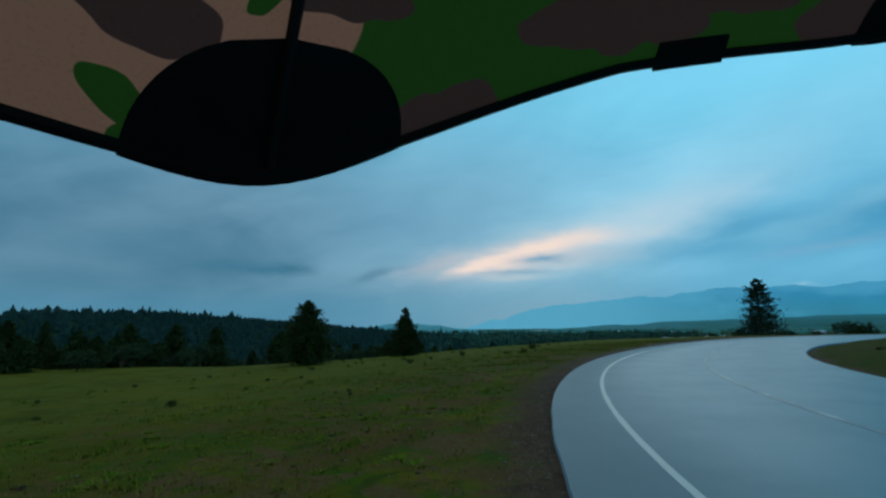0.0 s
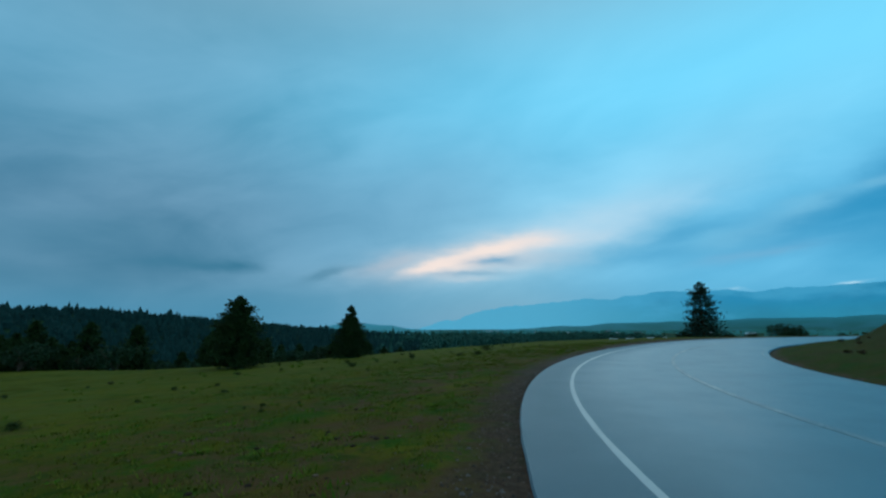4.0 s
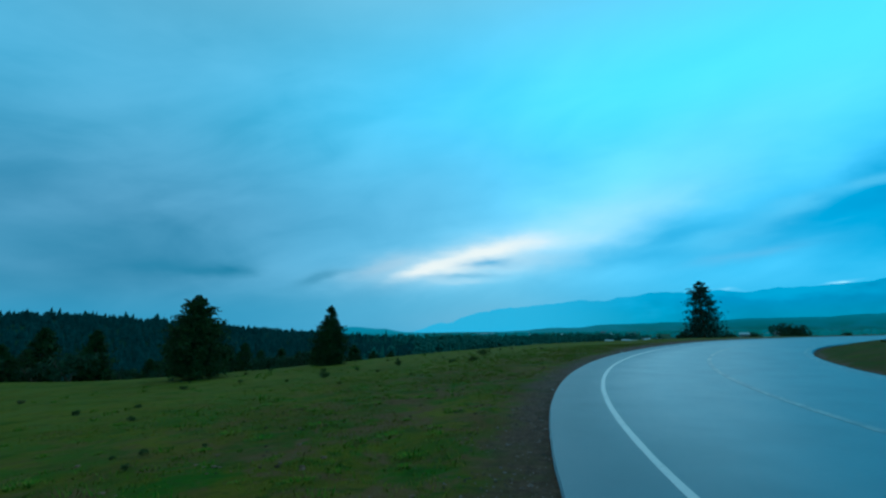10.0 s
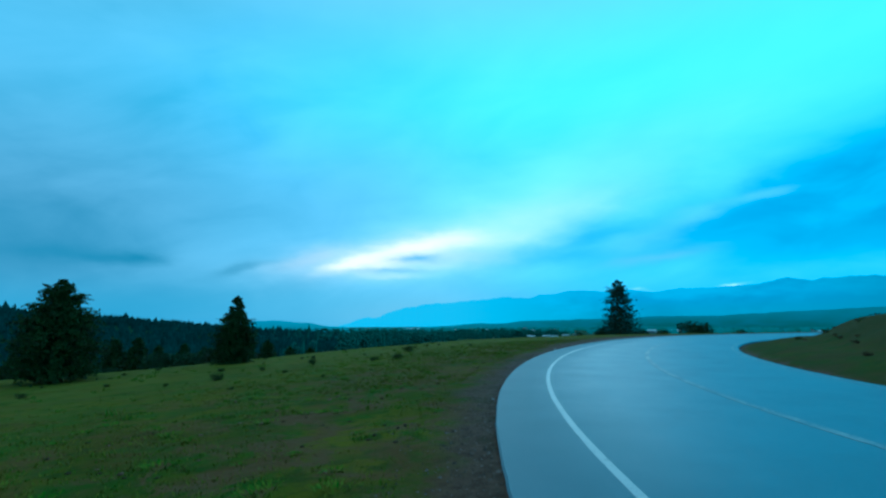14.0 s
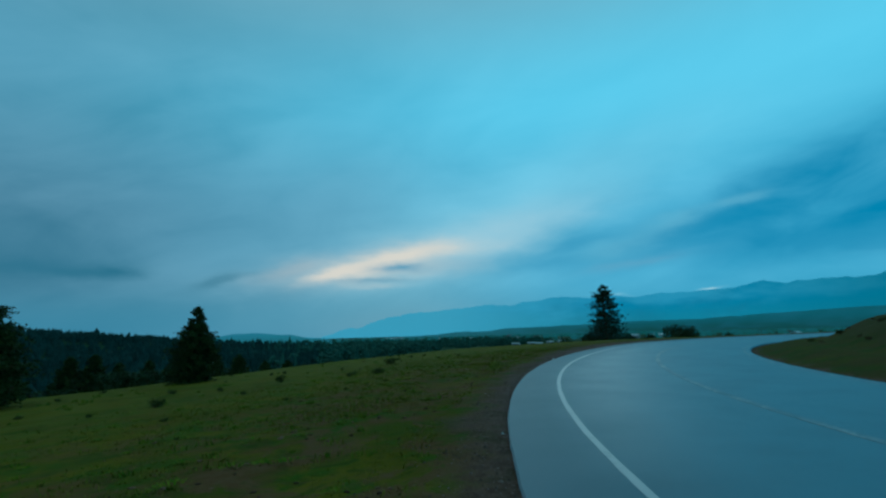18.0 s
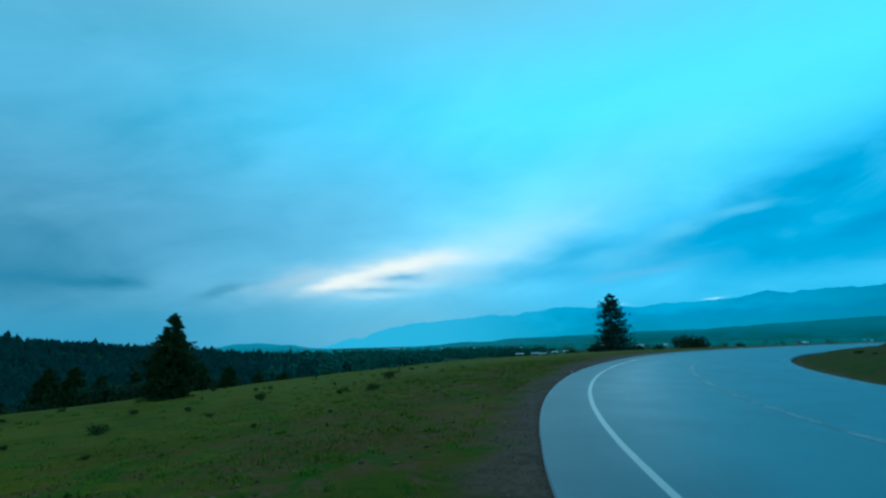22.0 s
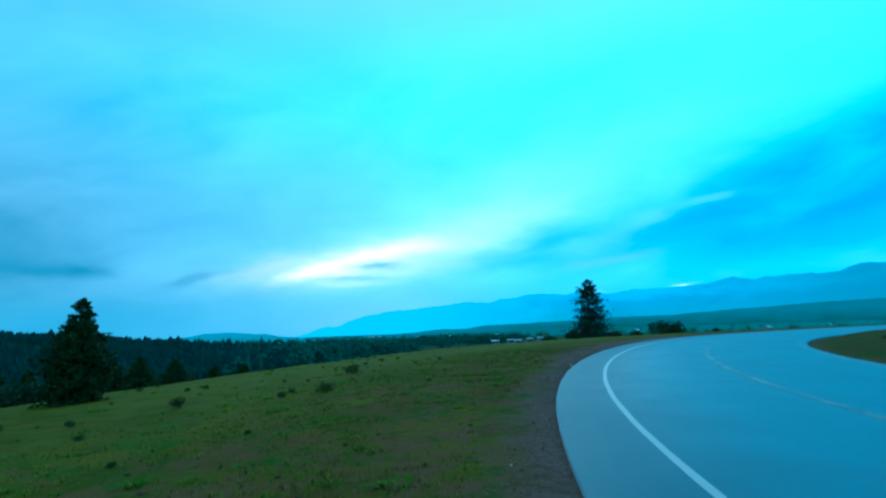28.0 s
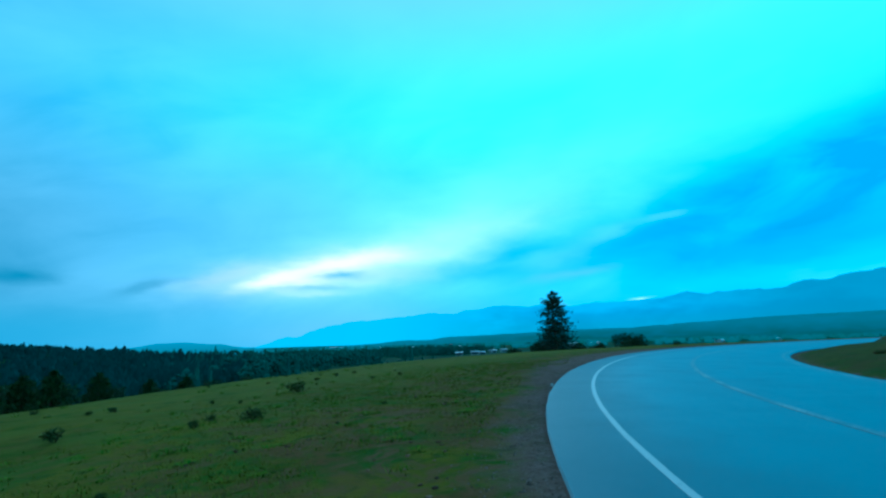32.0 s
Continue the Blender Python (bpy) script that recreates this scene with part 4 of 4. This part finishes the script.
# ---- the umbrella over the place where the walk begins ----
def camo_material():
    mat, n, b = material("camouflage_cloth", 0.7, 0.25)
    c = n.add("ShaderNodeTexCoord").outputs["Object"]
    sx = n.add("ShaderNodeSeparateXYZ")
    n.put(sx.inputs[0], c)
    # one gore in tan, the next in green, with brown islands on both
    across = n.m("ADD", n.m("MULTIPLY", n.m("SUBTRACT", sx.outputs[0], 0.187), 0.879), n.m("MULTIPLY", n.m("ADD", sx.outputs[1], 0.251), 0.477))
    a, d, e = n.noise(c, 7.0, 1.2, 0.4, 0.7), n.noise(c, 6.6, 1.4, 0.4, 0.9), n.noise(c, 9.0, 1.0, 0.4, 0.6)
    col = n.mix(n.step(n.m("ADD", n.m("MULTIPLY", a, 0.35), across), 0.155, 0.162), (0.56, 0.225, 0.135, 1), (0.045, 0.098, 0.013, 1))
    w1 = n.m("MULTIPLY", n.m("SUBTRACT", n.noise(c, 24.0, 1.5, 0.4), 0.5), 0.022)
    w2 = n.m("MULTIPLY", n.m("SUBTRACT", n.noise(c, 27.0, 1.5, 0.4, 0.5), 0.5), 0.016)
    brown, green, tan = (0.100, 0.046, 0.038, 1), (0.045, 0.098, 0.013, 1), (0.56, 0.225, 0.135, 1)
    for cx, cy, rx, ry, lean, tint in ((-0.136, 0.210, 0.034, 0.0135, 42, brown), (-0.166, 0.235, 0.023, 0.0085, 70, green), (-0.167, 0.252, 0.016, 0.007, 20, green), (-0.088, 0.224, 0.009, 0.006, 0, green),
                                       (-0.043, 0.243, 0.036, 0.009, 22, brown), (0.004, 0.324, 0.044, 0.014, 14, brown), (0.130, 0.312, 0.078, 0.017, 14, brown), (0.225, 0.318, 0.050, 0.010, 8, brown), (0.334, 0.344, 0.056, 0.018, 6, brown), (0.358, 0.362, 0.014, 0.006, 0, tan)):
        px, py = n.m("SUBTRACT", n.m("ADD", sx.outputs[0], w1), cx), n.m("SUBTRACT", n.m("ADD", sx.outputs[1], w2), cy)
        co, si = math.cos(radians(lean)), math.sin(radians(lean))
        ex = n.m("ADD", n.m("MULTIPLY", px, co / rx), n.m("MULTIPLY", py, si / rx))
        ey = n.m("SUBTRACT", n.m("MULTIPLY", py, co / ry), n.m("MULTIPLY", px, si / ry))
        col = n.mix(n.step(n.m("ADD", n.m("MULTIPLY", ex, ex), n.m("MULTIPLY", ey, ey)), 1.04, 0.96), col, tint)
    # further islands over the rest of the cloth, behind the front gores
    back = n.step(sx.outputs[1], 0.16, 0.10)
    col = n.mix(n.m("MULTIPLY", n.step(d, 0.53, 0.54), back), col, brown)
    col = n.mix(n.m("MULTIPLY", n.step(e, 0.60, 0.61), back), col, green)
    weave = n.noise(c, 420.0, 2, 0.6)
    col = n.mix(n.m("MULTIPLY", n.step(weave, 0.5, 0.75), 0.18), col, (0.02, 0.015, 0.012, 1))
    n.put(b.inputs["Base Color"], col)
    bump(n, b, weave, 0.2, 0.001)
    # thin cloth lets daylight through
    t = n.add("ShaderNodeBsdfTranslucent")
    n.put(t.inputs[0], col)
    x = n.add("ShaderNodeMixShader")
    x.inputs[0].default_value = 0.5
    n.t.links.new(b.outputs[0], x.inputs[1])
    n.t.links.new(t.outputs[0], x.inputs[2])
    o = [q for q in n.t.nodes if q.bl_idname == "ShaderNodeOutputMaterial"][0]
    n.t.links.new(x.outputs[0], o.inputs[0])
    return mat


def umbrella():
    cloth = camo_material()
    black = mottled("black_cloth", (0.004, 0.004, 0.005, 1), (0.010, 0.010, 0.011, 1), 30, 0.75, 0.2, 300, 0.0005)
    steel = mottled("dark_metal", (0.005, 0.005, 0.006, 1), (0.012, 0.012, 0.013, 1), 20, 0.5, 0.3, 200)
    root = new("umbrella")
    unit = 0.0955
    rim, zr, bulge = 6.8 * unit, 2.42 * unit, 2.2 * unit
    gx, gy = 0.261, -0.096                     # the canopy leans down towards its front left
    ox, oy = 1.96 * unit, -2.63 * unit
    ax0, front = -28.5, 48.0                    # azimuth of one rib, degrees from +y towards +x; the stretched front gore

    def at(u, a):
        """Point of the canopy: u from top to rim, a: azimuth in degrees."""
        k = (a - ax0) % 360.0
        a = ax0 + (k * front / 45.0 if k <= 45 else front + (k - 45.0) * (360.0 - front) / 315.0)
        rel = ((k + 22.5) % 45.0) - 22.5
        soft = math.sqrt(rel * rel + 36.0) - 3.0
        edge = rim * math.cos(radians(22.5)) / math.cos(radians(22.5 - min(22.5, soft)))
        rr = u * edge
        z = zr + gx * rr * math.sin(radians(a)) + gy * rr * math.cos(radians(a)) + bulge * (1 - (rr / rim) ** 2) - 0.012 * math.cos(radians(rel * 4)) * u * (1 - u) - 0.0065 * math.exp(-(rel / 13) ** 2) * u ** 6
        return Vector((ox + rr * math.sin(radians(a)), oy + rr * math.cos(radians(a)), EYE + z))

    for g in range(8):
        a0 = ax0 + 45 * g
        verts, faces = [], []
        nu, na = 16, 14
        for i in range(nu + 1):
            for j in range(na + 1):
                verts.append(at(0.02 + 0.98 * i / nu, a0 + 45 * j / na - (0.0 if j < na else 1e-4)))
        for i in range(nu):
            for j in range(na):
                p = i * (na + 1) + j
                faces.append((p, p + 1, p + na + 2, p + na + 1))
        ob = link_mesh("panel", verts, faces, cloth, root, smooth=True)
        hv, hf = [], []
        tube(hv, hf, [at(0.992, a0 + 45 * j / 20 - 1e-4 * (j == 20)) - Vector((0, 0, 0.002)) for j in range(21)], [0.0042] * 21, 5)
        link_mesh("hem", hv, hf, black, root)
        rv, rf = [], []
        tube(rv, rf, [at(0.03 + 0.95 * j / 12, a0) - Vector((0, 0, 0.007)) for j in range(13)], [0.0035] * 13, 6)
        link_mesh("rib", rv, rf, steel, root)
        # rounded black patch that holds the rib's end
        size = 7.6 if g == 0 else 5.4
        pv, pf = [], []
        for i in range(13):
            u = 0.885 + 0.12 * i / 12
            half = size * math.sqrt(max(0.0, 1 - ((1.0 - u) / 0.115) ** 2)) if u < 1 else size
            for j in range(13):
                q = at(min(u, 1.0), a0 - half + 2 * half * j / 12)
                pv.append(q - Vector((0, 0, 0.0015 + 0.004 * (1 - (j / 6 - 1) ** 2))))
        for i in range(12):
            for j in range(12):
                p = i * 13 + j
                pf.append((p, p + 1, p + 14, p + 13))
        link_mesh("corner_patch", pv, pf, black, root, "rounded black corner patch", smooth=True)
    # label tab on the hem
    tv, tf = [], []
    for i, (u, drop) in enumerate(((0.972, 0.004), (0.998, 0.005), (0.998, 0.002), (0.972, 0.001))):
        for j in range(9):
            tv.append(at(u, ax0 + 25.0 + 5.2 * j / 8) - Vector((0, 0, drop)))
    for i in range(4):
        for j in range(8):
            p, q = i * 9 + j, ((i + 1) % 4) * 9 + j
            tf.append((p, p + 1, q + 1, q))
    link_mesh("hem_tab", tv, tf, black, root, "black sewn hem tab")
    # closing strap with its tab, along one rib
    sv, sf = [], []
    tube(sv, sf, [at(0.50, ax0 + 1) - Vector((0, 0, 0.012)), at(0.66, ax0 + 1.5) - Vector((0, 0, 0.016)), at(0.80, ax0 + 0.5) - Vector((0, 0, 0.014))], [0.010, 0.011, 0.009], 6)
    link_mesh("strap", sv, sf, black, root, "narrow black closing strap")
    bm = bmesh.new()
    bmesh.ops.create_cube(bm, size=1)
    bmesh.ops.scale(bm, vec=(0.034, 0.055, 0.006), verts=bm.verts)
    bmesh.ops.bevel(bm, geom=bm.edges[:], offset=0.002, segments=1, affect="EDGES")
    q = at(0.62, ax0 + 4) - Vector((0, 0, 0.016))
    bmesh.ops.translate(bm, vec=q, verts=bm.verts)
    part("strap_tab", bm, black, root)
    # shaft down to the ground, and the top cap
    top = at(0.0, 0)
    gz = height(ox, oy)
    cv, cf = [], []
    tube(cv, cf, [(ox, oy, gz - 0.05), (ox, oy, gz + 0.9), (ox, oy, top.z + 0.03)], [0.009, 0.008, 0.007], 10)
    link_mesh("shaft", cv, cf, steel, root, smooth=True)
    hv, hf = [], []
    tube(hv, hf, [(ox, oy, gz + 0.02), (ox, oy, gz + 0.05), (ox, oy, gz + 0.22), (ox, oy, gz + 0.25)], [0.012, 0.018, 0.018, 0.010], 12)
    link_mesh("grip", hv, hf, black, root, smooth=True)
    root.matrix_basis = pose(0, 0, EYE, -0.33, -0.47, 0.07) @ pose(0, 0, -EYE)
    tagged(root, "open camouflage umbrella with black corner patches and dark ribs", "umbrella")


umbrella()
